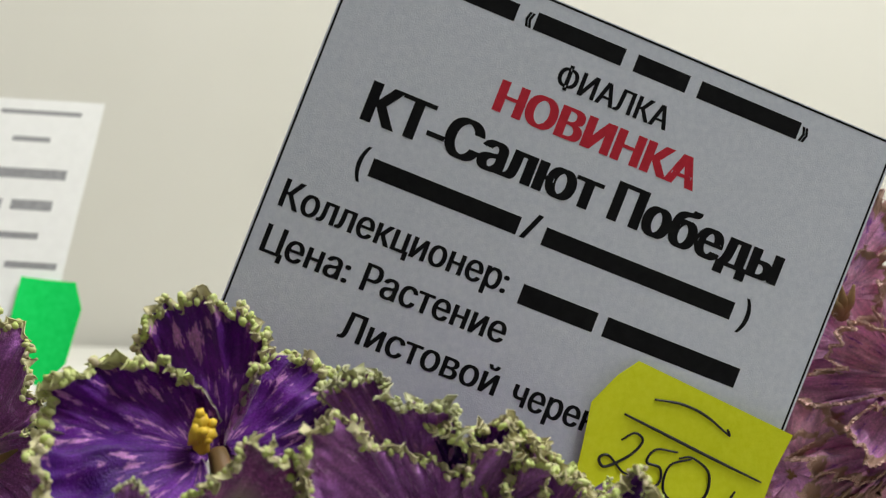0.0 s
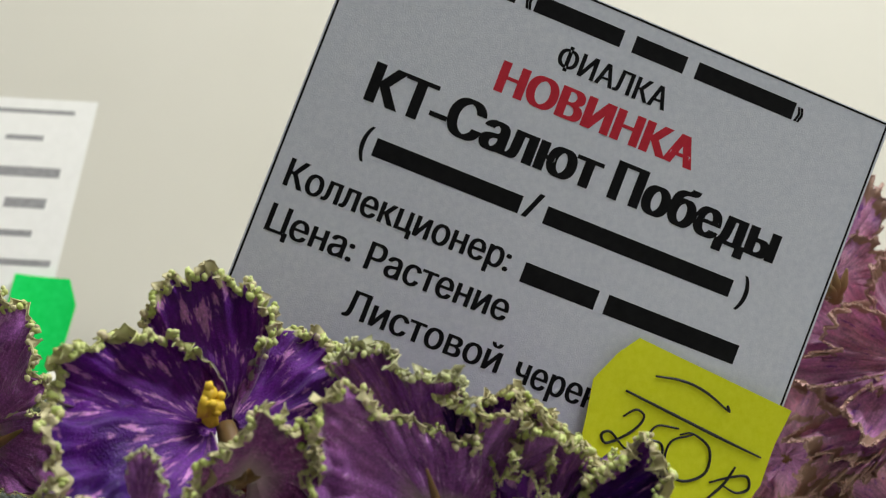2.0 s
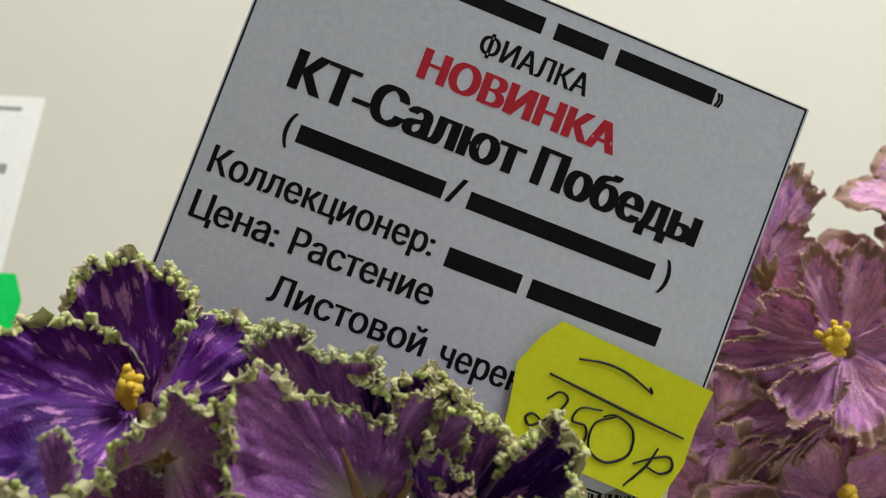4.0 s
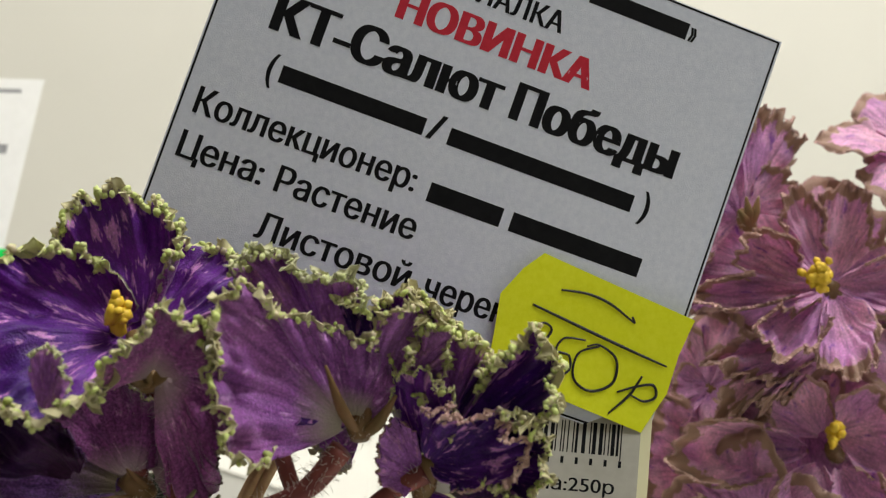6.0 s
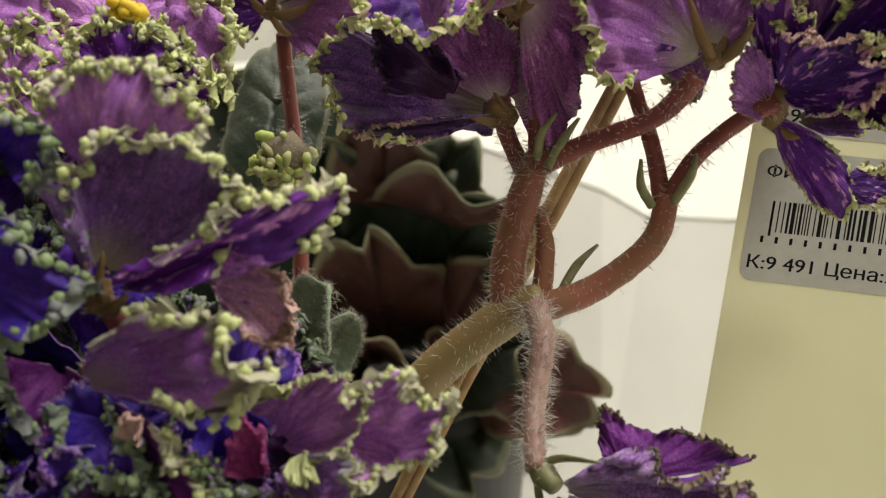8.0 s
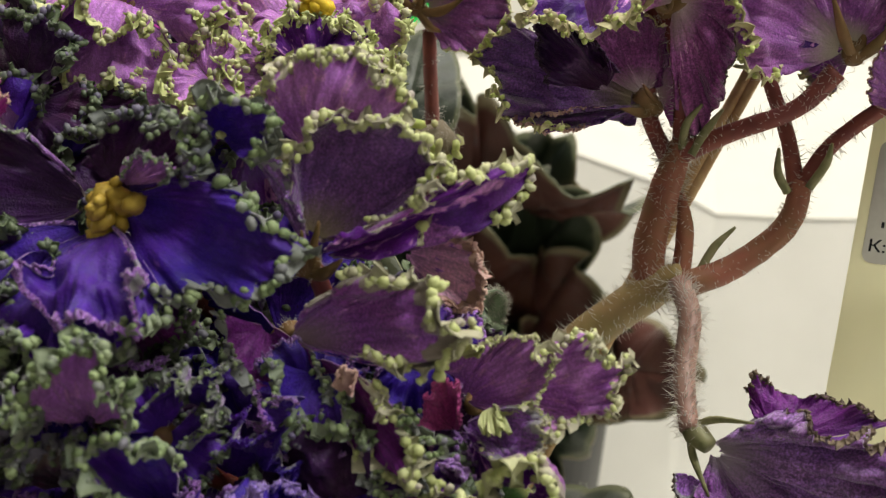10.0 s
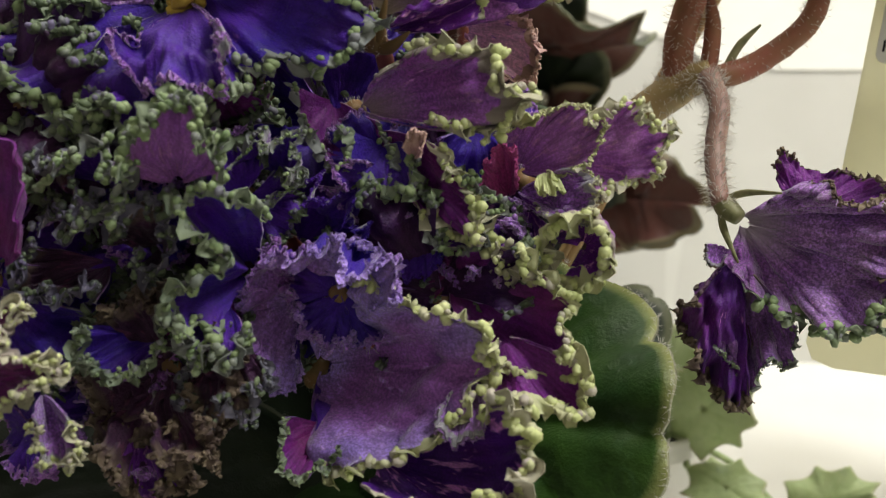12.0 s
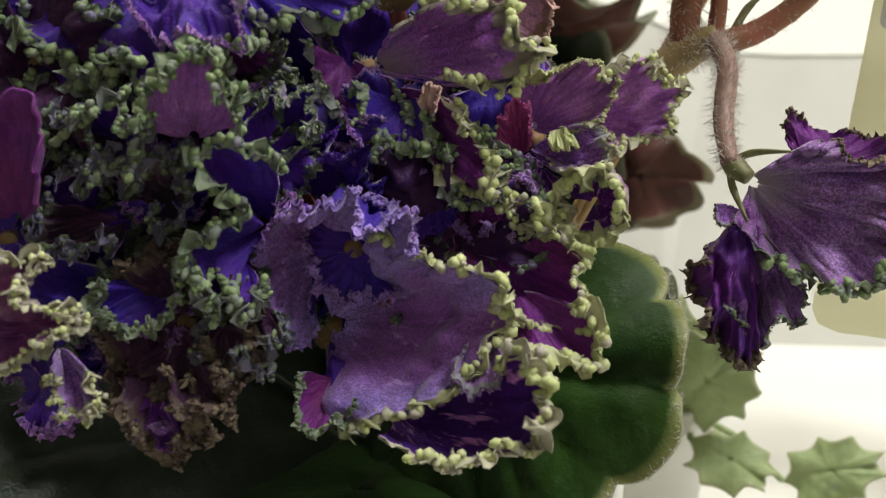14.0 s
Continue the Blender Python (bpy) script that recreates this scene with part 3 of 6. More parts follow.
def leaf(parent, base, tip, normal, width, mats, scallops=9, depth=0.05, wave=0.03, cup=0.05, seed=1, name="leaf", label="", point=0.0, edge_hair=120, thick=0.8, quilt=0.015):
    """An ovate scalloped leaf with sunken veins, from base to tip (mm)."""
    rng = np.random.default_rng(seed)
    base, tip = np.asarray(base, float), np.asarray(tip, float)
    length = np.linalg.norm(tip - base)
    a = unit(tip - base)
    n = unit(np.asarray(normal, float) - np.dot(normal, a) * a)
    s = np.cross(a, n)
    centre = base + a * length * 0.48
    nt, nr = 110, 13
    g = np.linspace(0, 2 * math.pi, nt, endpoint=False)
    lobes = np.abs(np.sin(g * scallops / 2)) ** (0.6 if point == 0 else 1.0)
    if point:
        lobes = 1 - 2 * np.abs((g * scallops / (2 * math.pi)) % 1 - 0.5)
        lobes = lobes ** 2.2 * point
    out = 1 - depth + depth * lobes
    R = np.linspace(0.02, 1, nr)[None, :]
    x = np.cos(g)[:, None] * R * out[:, None] * length * 0.52
    y = np.sin(g)[:, None] * R * out[:, None] * width * 0.5 * (1 - 0.12 * np.cos(g)[:, None])
    z = -cup * length * (R ** 2) + wave * length * R ** 3 * np.sin(g * scallops * 0.5 + 1.3 * seed)[:, None]
    vein = np.abs(((x / length - np.abs(y) / length * 0.75) * 7.0 + 50) % 1 - 0.5) * 2
    z = z + quilt * length * (np.sqrt(np.clip(1 - vein ** 2, 0, 1)) - 0.6) * (1 - 0.5 * R) - quilt * length * np.exp(-(y / (0.04 * width)) ** 2)
    top = centre + x[..., None] * a + y[..., None] * s + z[..., None] * n
    low = top - n * thick
    uv = np.stack([np.broadcast_to(g[:, None], x.shape), np.broadcast_to(R, x.shape)], 2).reshape(-1, 2)
    f = []
    for i in range(nt):
        k = (i + 1) % nt
        for j in range(nr - 1):
            f.append((i * nr + j, i * nr + j + 1, k * nr + j + 1, k * nr + j))
    f.append(tuple(i * nr for i in range(nt))[::-1])
    v0 = top.reshape(-1, 3)
    q = f[5]
    if np.dot(np.cross(v0[q[1]] - v0[q[0]], v0[q[2]] - v0[q[0]]), n) < 0:
        f = [q[::-1] for q in f]
    sh = Shape()
    sh.add(v0 / 1000, f, 0, uv)
    sh.add(low.reshape(-1, 3) / 1000, [q[::-1] for q in f], 1, uv)
    c = nt * nr
    side = [(i * nr + nr - 1, ((i + 1) % nt) * nr + nr - 1, ((i + 1) % nt) * nr + nr - 1 + c, i * nr + nr - 1 + c) for i in range(nt)]
    sh.f += side
    sh.m += [1] * len(side)
    if edge_hair:
        rim = top[:, -1]
        hairs(sh, np.vstack([rim, rim[:1]]), np.full(nt + 1, 0.3), edge_hair, 1.1, 2, seed)
    return sh.done(name, [*mats, M_HAIR], parent, label)


# ---- setting ----
def box(name, lo, hi, mat, parent=None, bevel=0.0):
    bm = bmesh.new()
    bmesh.ops.create_cube(bm, size=1)
    size = [b - a for a, b in zip(lo, hi)]
    mid = [(a + b) / 2 for a, b in zip(lo, hi)]
    at = PLACE.get(parent.name, (0, 0, 0)) if parent is not None else (0, 0, 0)
    for v in bm.verts:
        v.co = Vector([v.co[i] * size[i] + mid[i] - at[i] for i in range(3)])
    if bevel:
        bmesh.ops.bevel(bm, geom=list(bm.edges), offset=bevel, segments=3, affect="EDGES", profile=0.6)
    me = bpy.data.meshes.new(name)
    bm.to_mesh(me)
    bm.free()
    me.materials.append(mat)
    ob = new(name, me)
    ob.parent = parent
    return ob


tagged(box("wall_north", (-2.2, 0.66, -0.76), (2.2, 0.78, 1.84), M_WALL), "plain cream painted wall behind the plants", "wall", kind="structure")
tagged(box("wall_south", (-2.2, -2.12, -0.76), (2.2, -2.0, 1.84), M_WALL), "plain cream painted wall", "wall", kind="structure")
tagged(box("wall_east", (2.2, -2.12, -0.76), (2.32, 0.78, 1.84), M_WALL), "plain cream painted wall", "wall", kind="structure")
tagged(box("wall_west", (-2.32, -2.12, -0.76), (-2.2, 0.78, 1.84), M_WALL), "plain cream painted wall", "wall", kind="structure")
tagged(box("floor", (-2.32, -2.12, -0.84), (2.32, 0.78, -0.76), M_FLOOR), "grey floor of the room", "floor", kind="structure")
tagged(box("ceiling", (-2.32, -2.12, 1.84), (2.32, 0.78, 1.94), M_WALL), "plain pale ceiling", "ceiling", kind="structure")
table = thing("table", (0, 0.34, -0.76), "white laminate table that carries the potted violets", "table")
box("tabletop", (-1.2, 0.02, -0.03), (1.2, 0.655, 0.0), M_TABLE, table, 0.003)
for x in (-1.15, 1.15):
    for y in (0.07, 0.6):
        box("leg", (x - 0.025, y - 0.025, -0.76), (x + 0.025, y + 0.025, -0.03), M_BLACK, table, 0.002)

from mathutils.geometry import delaunay_2d_cdt

# ---- price card, note and label strip ----
CARD = Matrix.Translation((-0.0196, 0.210, 0.3234)) @ Matrix(((0.925, 0.0965, 0.3665), (0.1038, -0.9946, 0), (-0.3645, -0.0381, 0.93))).to_4x4()


def on_card(u, v, lift=0.0):
    """A point of the card's face: mm to the right and down from its corner, lifted off towards the reader."""
    return CARD @ Vector((u / 1000, lift / 1000, -v / 1000))


def sheet(name, outline, thick, mat, parent, place, bend=None, label=""):
    """A thin plate with the outline (u, v) in mm; place() takes u, v, lift. bend(u, v): mm off the plane."""
    bm = bmesh.new()
    at = Vector(PLACE[parent.name])
    face = bm.faces.new([bm.verts.new((u, -v, 0)) for u, v in outline])
    if face.normal.z < 0:
        face.normal_flip()
    if bend:
        lo, hi = min(u for u, v in outline), max(u for u, v in outline)
        for i in range(1, 14):
            bmesh.ops.bisect_plane(bm, geom=list(bm.verts) + list(bm.edges) + list(bm.faces), plane_co=(lo + (hi - lo) * i / 14, 0, 0), plane_no=(1, 0, 0))
        lo, hi = min(v for u, v in outline), max(v for u, v in outline)
        for i in range(1, 10):
            bmesh.ops.bisect_plane(bm, geom=list(bm.verts) + list(bm.edges) + list(bm.faces), plane_co=(0, -lo - (hi - lo) * i / 10, 0), plane_no=(0, 1, 0))
    g = bmesh.ops.extrude_face_region(bm, geom=list(bm.faces))
    for v in [x for x in g["geom"] if isinstance(x, bmesh.types.BMVert)]:
        v.co.z += thick
    bmesh.ops.recalc_face_normals(bm, faces=list(bm.faces))
    for v in bm.verts:
        off = bend(v.co.x, -v.co.y) if bend else 0.0
        v.co = place(v.co.x, -v.co.y, v.co.z + off) - at
    me = bpy.data.meshes.new(name)
    bm.to_mesh(me)
    bm.free()
    me.materials.append(mat)
    ob = new(name, me)
    ob.parent = parent
    if label:
        ob["label"] = label
    return ob


def letters(text, u0, u1, v, height, mat, parent, place, lift, heavy=0.0, label=""):
    """A line of print from u0 to u1 (mm) with its baseline at v; height is that of its capitals."""
    cu = bpy.data.curves.new("print", "FONT")
    cu.body, cu.size, cu.resolution_u, cu.fill_mode = text, 100.0, 5, "NONE"
    cu.offset = heavy * 100
    ob = bpy.data.objects.new("print", cu)
    scene.collection.objects.link(ob)
    bpy.context.view_layer.update()
    raw = bpy.data.meshes.new_from_object(ob.evaluated_get(bpy.context.evaluated_depsgraph_get()))
    bpy.data.objects.remove(ob)
    flat = [Vector((w.co.x, w.co.y)) for w in raw.vertices]
    pts, edges, tris, _, _, _ = delaunay_2d_cdt(flat, [tuple(e.vertices) for e in raw.edges], [], 0, 1e-4)
    p = np.array([q[:] for q in pts])
    a = np.array([flat[e.vertices[0]][:] for e in raw.edges])
    b = np.array([flat[e.vertices[1]][:] for e in raw.edges])
    kept = []
    for q in tris:
        x, y = p[list(q)].mean(axis=0)
        cross = (a[:, 1] > y) != (b[:, 1] > y)
        at_x = a[cross, 0] + (y - a[cross, 1]) / (b[cross, 1] - a[cross, 1]) * (b[cross, 0] - a[cross, 0])
        if np.sum(at_x > x) % 2:
            kept.append(tuple(q))
    lo, hi = p[:, 0].min(), p[:, 0].max()
    at = Vector(PLACE[parent.name])
    spans = sorted((p[list(q), 0].min(), p[list(q), 0].max(), q) for q in kept)
    groups, end = [], -1e9
    for x0, x1, q in spans:
        if x0 > end + 0.2:
            groups.append([])
        groups[-1].append(q)
        end = max(end, x1)
    shifts = (0.0,) if heavy == 0 else (-heavy, 0.0, heavy)
    for group in groups:
        used = sorted({i for q in group for i in q})
        index = {i: k for k, i in enumerate(used)}
        verts, faces = [], []
        for k, d in enumerate(shifts):
            faces += [tuple(index[i] + len(verts) for i in q) for q in group]
            verts += [place(u0 + heavy + d + (p[i, 0] - lo) / (hi - lo) * (u1 - u0 - 2 * heavy), v - p[i, 1] * height / 73.0, lift + 0.012 * k) - at for i in used]
        part("letter", verts, faces, [mat], parent, label, None, None, False)


def rect(u0, v0, u1, v1):
    return [(u0, v0), (u1, v0), (u1, v1), (u0, v1)]


def word_bars(words, v, height, mat, parent, place, lift, name="print_bar"):
    """Plain bars where words stand; words: (u0, u1) in mm, resting on the baseline v."""
    for a, b in words:
        sheet(name, rect(a, v - height, b, v), 0.02, mat, parent, place, None, "plain printed bar").location += place(0, 0, lift) - place(0, 0, 0)


price_card = thing("price_card", on_card(60, 87), "white paper price card with black and red print", "price card")
sheet("card_sheet", rect(7.2, 1.0, 116.0, 87.3), 0.3, M_PAPER, price_card, on_card)
for r in (rect(7.5, 1.2, 115.6, 1.6), rect(7.5, 1.6, 7.9, 87.0), rect(115.2, 1.6, 115.6, 87.0), rect(7.9, 86.6, 115.2, 87.0)):
    sheet("border_line", r, 0.03, M_INK, price_card, lambda u, v, l: on_card(u, v, l + 0.31))
word_bars([(25.5, 38.4), (42.2, 60.1), (62.6, 73.4), (75.8, 96.8)], 7.8, 3.4, M_INK, price_card, on_card, 0.31)
letters("\u00ab", 40.2, 41.8, 7.8, 4.6, M_INK, price_card, on_card, 0.34, 0.13)
letters("\u00bb", 97.2, 98.8, 7.8, 4.6, M_INK, price_card, on_card, 0.34, 0.13)
letters("ФИАЛКА", 49.8, 72.6, 15.8, 4.4, M_INK, price_card, on_card, 0.34, 0.16)
letters("НОВИНКА", 40.5, 81.8, 24.4, 6.0, M_RED_INK, price_card, on_card, 0.34, 0.5, label="bold red print")
letters("КТ-Салют", 18.5, 65.8, 35.2, 7.6, M_INK, price_card, on_card, 0.34, 0.58, label="bold black print")
letters("Победы", 68.1, 103.6, 35.2, 7.6, M_INK, price_card, on_card, 0.34, 0.58, label="bold black print")
letters("(", 21.0, 22.7, 44.4, 5.4, M_INK, price_card, on_card, 0.34, 0.13)
word_bars([(23.7, 53.3), (58.4, 97.6)], 44.4, 3.5, M_INK, price_card, on_card, 0.31)
letters("/", 54.0, 57.2, 44.4, 5.4, M_INK, price_card, on_card, 0.34, 0.13)
letters(")", 99.4, 101.2, 44.4, 5.4, M_INK, price_card, on_card, 0.34, 0.13)
letters("Коллекционер:", 10.4, 55.4, 55.4, 5.3, M_INK, price_card, on_card, 0.34, 0.17)
word_bars([(58.3, 73.6), (75.6, 103.3)], 56.2, 3.9, M_INK, price_card, on_card, 0.31)
letters("Цена:", 10.2, 27.2, 64.3, 5.3, M_INK, price_card, on_card, 0.34, 0.17)
letters("Растение", 29.8, 58.5, 64.4, 5.3, M_INK, price_card, on_card, 0.34, 0.17)
letters("Листовой", 29.2, 60.6, 74.0, 5.3, M_INK, price_card, on_card, 0.34, 0.17)
letters("черенок", 63.8, 88.2, 74.2, 5.3, M_INK, price_card, on_card, 0.34, 0.17)

note = thing("sticky_note", on_card(97, 84, 1), "bright yellow paper note with a handwritten price", "note")


def note_bend(u, v):
    return 0.8 + 0.0035 * (u - 92) ** 2 * (1 if u < 92 else 0.6) + 0.004 * max(0.0, v - 72) ** 2


sheet("note_paper", [(84.0, 57.9), (117.0, 60.4), (116.2, 68), (116.4, 76), (113.8, 85.0), (80.5, 83.2), (79.6, 76), (78.2, 68.3), (81.0, 62.0)], 0.15, M_NOTE, note, on_card, note_bend)


def ink(points, radius=0.28):
    sh = Shape()
    pts = [np.array(on_card(u, v, note_bend(u, v) + 0.22)) * 1000 for u, v in points]
    tube(sh, pts, [radius * 0.7, radius, radius, radius * 0.6], 0, 6, 8 * len(pts))
    sh.done("pen_stroke", [M_PEN], note, "black pen stroke")


ink([(89.6, 63.6), (95, 62.6), (100, 63.0), (105.8, 65.0)])
ink([(105.8, 65.0), (104.9, 63.9)])
ink([(85.1, 68.2), (95, 69.2), (105, 70.2), (114.6, 71.0)], 0.33)
ink([(86.4, 73.0), (88.4, 70.9), (90.4, 71.8), (89.0, 75.2), (85.2, 78.8), (83.6, 77.6), (85.2, 76.6), (89.0, 78.6), (91.8, 78.0)])
ink([(97.6, 71.4), (93.4, 72.4), (92.6, 75.2), (95.4, 75.4), (96.2, 78.2), (93.6, 80.4), (91.6, 79.6)])
ink([(100.6, 71.6), (97.0, 74.4), (97.6, 79.2), (101.6, 80.6), (105.4, 77.6), (104.6, 73.0), (100.6, 71.4), (98.2, 72.4)])
ink([(110.6, 74.4), (109.4, 78.6), (106.4, 83.6)])
ink([(106.8, 79.0), (110.0, 76.8), (113.2, 75.4), (114.4, 77.4), (112.4, 79.0), (109.4, 78.6)])

STRIP = Matrix.Translation((0.0165, 0.2285, 0.2330)) @ Matrix(((0.985, 0, 0.170), (0, -1, 0.27), (-0.122, 0, 0.955))).to_4x4()


def on_strip(u, v, lift=0.0):
    return STRIP @ Vector((u / 1000, lift / 1000, -v / 1000))


strip = thing("label_strip", on_strip(22, 138), "strip of cream backing paper with two printed barcode labels", "label strip")


def strip_bend(u, v):
    return 1.5 * math.sin(v / 46.0) + 0.002 * (u - 22) ** 2


def on_strip_bent(u, v, lift=0.0):
    return on_strip(u, v, lift + strip_bend(u, v))


sheet("backing_paper", [(0, 0), (45.5, 0), (45.5, 136), (43.5, 139.5), (38, 141), (7, 141), (2, 139.5), (0, 136)], 0.15, M_BACKING, strip, on_strip, strip_bend)


def rounded(u0, v0, u1, v1, r):
    out = []
    for cu, cv, a0 in ((u1 - r, v0 + r, -90), (u1 - r, v1 - r, 0), (u0 + r, v1 - r, 90), (u0 + r, v0 + r, 180)):
        out += [(cu + r * math.cos(radians(a0 + 15 * i)), cv + r * math.sin(radians(a0 + 15 * i))) for i in range(7)]
    return out


def barcode_label(top):
    lab = sheet("barcode_label", rounded(2.2, top, 43.4, top + 26.5, 2.2), 0.08, M_LABEL, strip, lambda u, v, l: on_strip_bent(u, v, l + 0.17), lambda u, v: 0.0)
    PLACE[lab.name] = PLACE[strip.name]
    lay = lambda u, v, l=0.0: on_strip_bent(u, v, l + 0.27)
    letters("Фиалка черенок 250", 4.4, 43.2, top + 5.6, 2.3, M_INK, lab, lay, 0.0, 0.06)
    word_bars([(17, 31)], top + 9.2, 2.0, M_INK, lab, lay, 0.0)
    rng = np.random.default_rng(5)
    u = 6.5
    while u < 40.5:
        w = rng.choice([0.25, 0.25, 0.5, 0.75])
        sheet("code_bar", rect(u, top + 10.4, u + w, top + 16.6 - (0 if 7 < u < 39 else -0.8)), 0.02, M_INK, lab, lay)
        u += w + rng.choice([0.3, 0.3, 0.55, 0.8])
    for i in range(13):
        sheet("digit_bar", rect(5.2 + 2.85 * i, top + 17.5, 5.8 + 2.85 * i, top + 18.8), 0.02, M_INK, lab, lay)
    letters("К:9 491 Цена:250р", 3.4, 39.0, top + 24.0, 2.7, M_INK, lab, lay, 0.0, 0.06)


barcode_label(44.3)
barcode_label(14.6)

stick = thing("wooden_stick", mm((-58, 200, 120)), "split bamboo stick standing in the pot", "stick")
for dx, dy, seed in ((-1.0, 0.0, 4), (1.1, 0.4, 5)):
    sh = Shape()
    tube(sh, [(-100 + dx, 198 + dy, 48), (-56 + dx, 204 + dy, 131), (-17 + dx, 215 + dy, 203), (-4 + dx, 221 + dy, 228)], [1.35, 1.35, 1.3, 1.2], 0, 8, 40, 0.05, seed, 0.8)
    sh.done("splint", [M_WOOD], stick)

# the other plant's card
other_card = thing("plant_card", mm((-130, 362, 222)), "white paper plant card with faint print behind the flowers", "price card")


def on_other(u, v, lift=0.0):
    return mm((-147 + u * 0.99 - v * 0.13, 372 - lift * 0.9 - v * 0.36, 309 - v * 0.99 - u * 0.06 + lift * 0.35))


sheet("card_sheet", rect(0, 0, 38.5, 84), 0.3, M_PAPER_LIT, other_card, on_other)
for v, words, h in ((5, [(6, 32)], 1.4), (14, [(12, 24)], 1.6), (26, [(4, 32)], 3.2), (36, [(5, 14), (17, 30)], 3.2), (45, [(9, 28)], 2.0), (54, [(3, 18), (20, 36)], 2.0), (63, [(3, 15)], 1.6)):
    word_bars(words, v, h, M_FAINT, other_card, on_other, 0.31)
green_note = thing("green_note", mm((-122, 358, 222)), "small bright green paper note stuck on the card", "note")
sheet("note_paper", [(27, 57), (44, 58), (48, 66), (47, 82), (41, 89), (27, 82)], 0.3, M_NOTE_GREEN, green_note, lambda u, v, l: on_other(u, v, l + 1.5), lambda u, v: 0.01 * (u - 34) ** 2)

# ---- the violet ----
def pot(name, at, radius, height, label, mat=None):
    p = thing(name, at, label, "flower pot", "flower pots")
    bm = bmesh.new()
    prof = [(0.70, 0.0), (0.74, 0.0), (0.93, 0.84), (1.0, 0.85), (1.02, 0.87), (1.03, 0.98), (1.0, 1.0), (0.96, 0.98), (0.90, 0.86), (0.70, 0.06), (0.0, 0.06)]
    n = 48
    v = []
    for r, h in prof:
        for i in range(n):
            g = 2 * math.pi * i / n
            v.append((r * radius * math.cos(g), r * radius * math.sin(g), h * height))
    f = [(j * n + i, j * n + (i + 1) % n, (j + 1) * n + (i + 1) % n, (j + 1) * n + i) for j in range(len(prof) - 1) for i in range(n)]
    f.append(tuple(range(n))[::-1])
    part("body", v, f, [mat or M_POT], p)
    rng = np.random.default_rng(3)
    v, f, k = [(0, 0, height * 0.86)], [], 10
    for j in range(1, k):
        for i in range(n):
            g = 2 * math.pi * i / n
            r = radius * 0.88 * j / (k - 1)
            v.append((r * math.cos(g), r * math.sin(g), height * 0.86 + rng.normal(0, 0.0012)))
    f += [(0, 1 + i, 1 + (i + 1) % n) for i in range(n)]
    f += [(1 + (j - 1) * n + i, 1 + j * n + i, 1 + j * n + (i + 1) % n, 1 + (j - 1) * n + (i + 1) % n) for j in range(1, k - 1) for i in range(n)]
    part("soil", v, f, [M_SOIL], p)
    return p


pot("flower_pot", (-0.098, 0.185, 0.0), 0.048, 0.062, "white plastic flower pot holding the violet")
violet = thing("african_violet", (-0.098, 0.185, 0.055), "purple african violet with frilled green petal edges", "potted flower", "potted violets")
V = [M_VIOLET, M_BACK, M_RIM]
VP = [M_VIOLET, M_BACK, M_RIM_PALE]
# near flowers in shade: blue tint and dim frill are both painted in
B = [M_BLUE_SHADE, M_BACK_BLUE, M_RIM_GREY_SHADE]
W = [M_WITHER_SHADE, M_WITHER_SHADE, M_RIM_BROWN]
BL = [M_BLUE_SHADE, M_BACK_BLUE, M_BACK_BLUE]

def bloom(plant, centre, face, radius, count, mats, bead, seed, anther=None, **more):
    """A loose double flower: petals in two whorls, each one set a little differently."""
    rng = np.random.default_rng(seed)
    c, f = np.asarray(centre, float), unit(face)
    r = unit(np.cross([0, 0, 1], f))
    u = np.cross(f, r)
    ps = []
    for k in range(count):
        g = 2 * math.pi * (k / count * (2 if count > 5 else 1)) + rng.normal(0, 0.25) + seed
        d = math.cos(g) * r + math.sin(g) * u
        inner = k >= count / 2 and count > 5
        tip = c + d * radius * rng.uniform(0.85, 1.1) * (0.62 if inner else 1.0) + f * radius * (rng.uniform(0.2, 0.7) if inner else rng.uniform(-0.3, 0.35))
        ps.append((tuple(tip), tuple(f - 0.4 * d + rng.normal(0, 0.32, 3)), rng.uniform(38, 52), rng.uniform(0, 0.15), rng.uniform(0.1, 0.45)))
    return flower(plant, centre, face, ps, mats, bead, anther, seed, **more)


# the upright stalk's flowers
bloom_head = flower(violet, (-37, 191, 225), (0, -1, 0.2), [], V, seed=300, calyx=(-34, 186, 218), sepals=[(-34, 182, 223.5), (-29, 183, 223.5), (-37, 181, 220.5)], anther=((-39.5, 187.5, 230.5), 1.8, 7))
lobe(bloom_head, (-37.5, 194, 227.5), [(-51, 196, 241.5), (-51, 197, 245.5), (-46, 197, 250.5), (-37, 197, 250), (-30, 196, 244), (-32.5, 195, 236.5)], NEAR, V, 1.35, 6000, belly=-0.06, ruffle=0.05)
lobe(bloom_head, (-40.5, 191, 226.5), [(-37, 193, 231.5), (-43, 193, 238.5), (-51, 191, 241), (-58.5, 188, 240), (-63, 186, 237), (-63.5, 184, 231.5)], NEAR, V, 1.35, 6001, belly=-0.08, ruffle=0.05)
lobe(bloom_head, (-40.5, 190, 226), [(-63.5, 183, 232.5), (-63, 179, 227), (-61, 176, 220.5), (-55.5, 174, 215.5), (-48.5, 173, 214), (-42.5, 174, 215), (-36.5, 178, 221.5)], NEAR, V, 1.3, 6002, belly=0.07, ruffle=0.06)
lobe(bloom_head, (-36.5, 192, 226.5), [(-33, 196, 233.5), (-32.5, 198, 240), (-27, 198, 242), (-21, 195, 239.5), (-19, 190, 234), (-22.5, 186, 227.5)], NEAR, V, 1.35, 6003, belly=-0.06, ruffle=0.05)
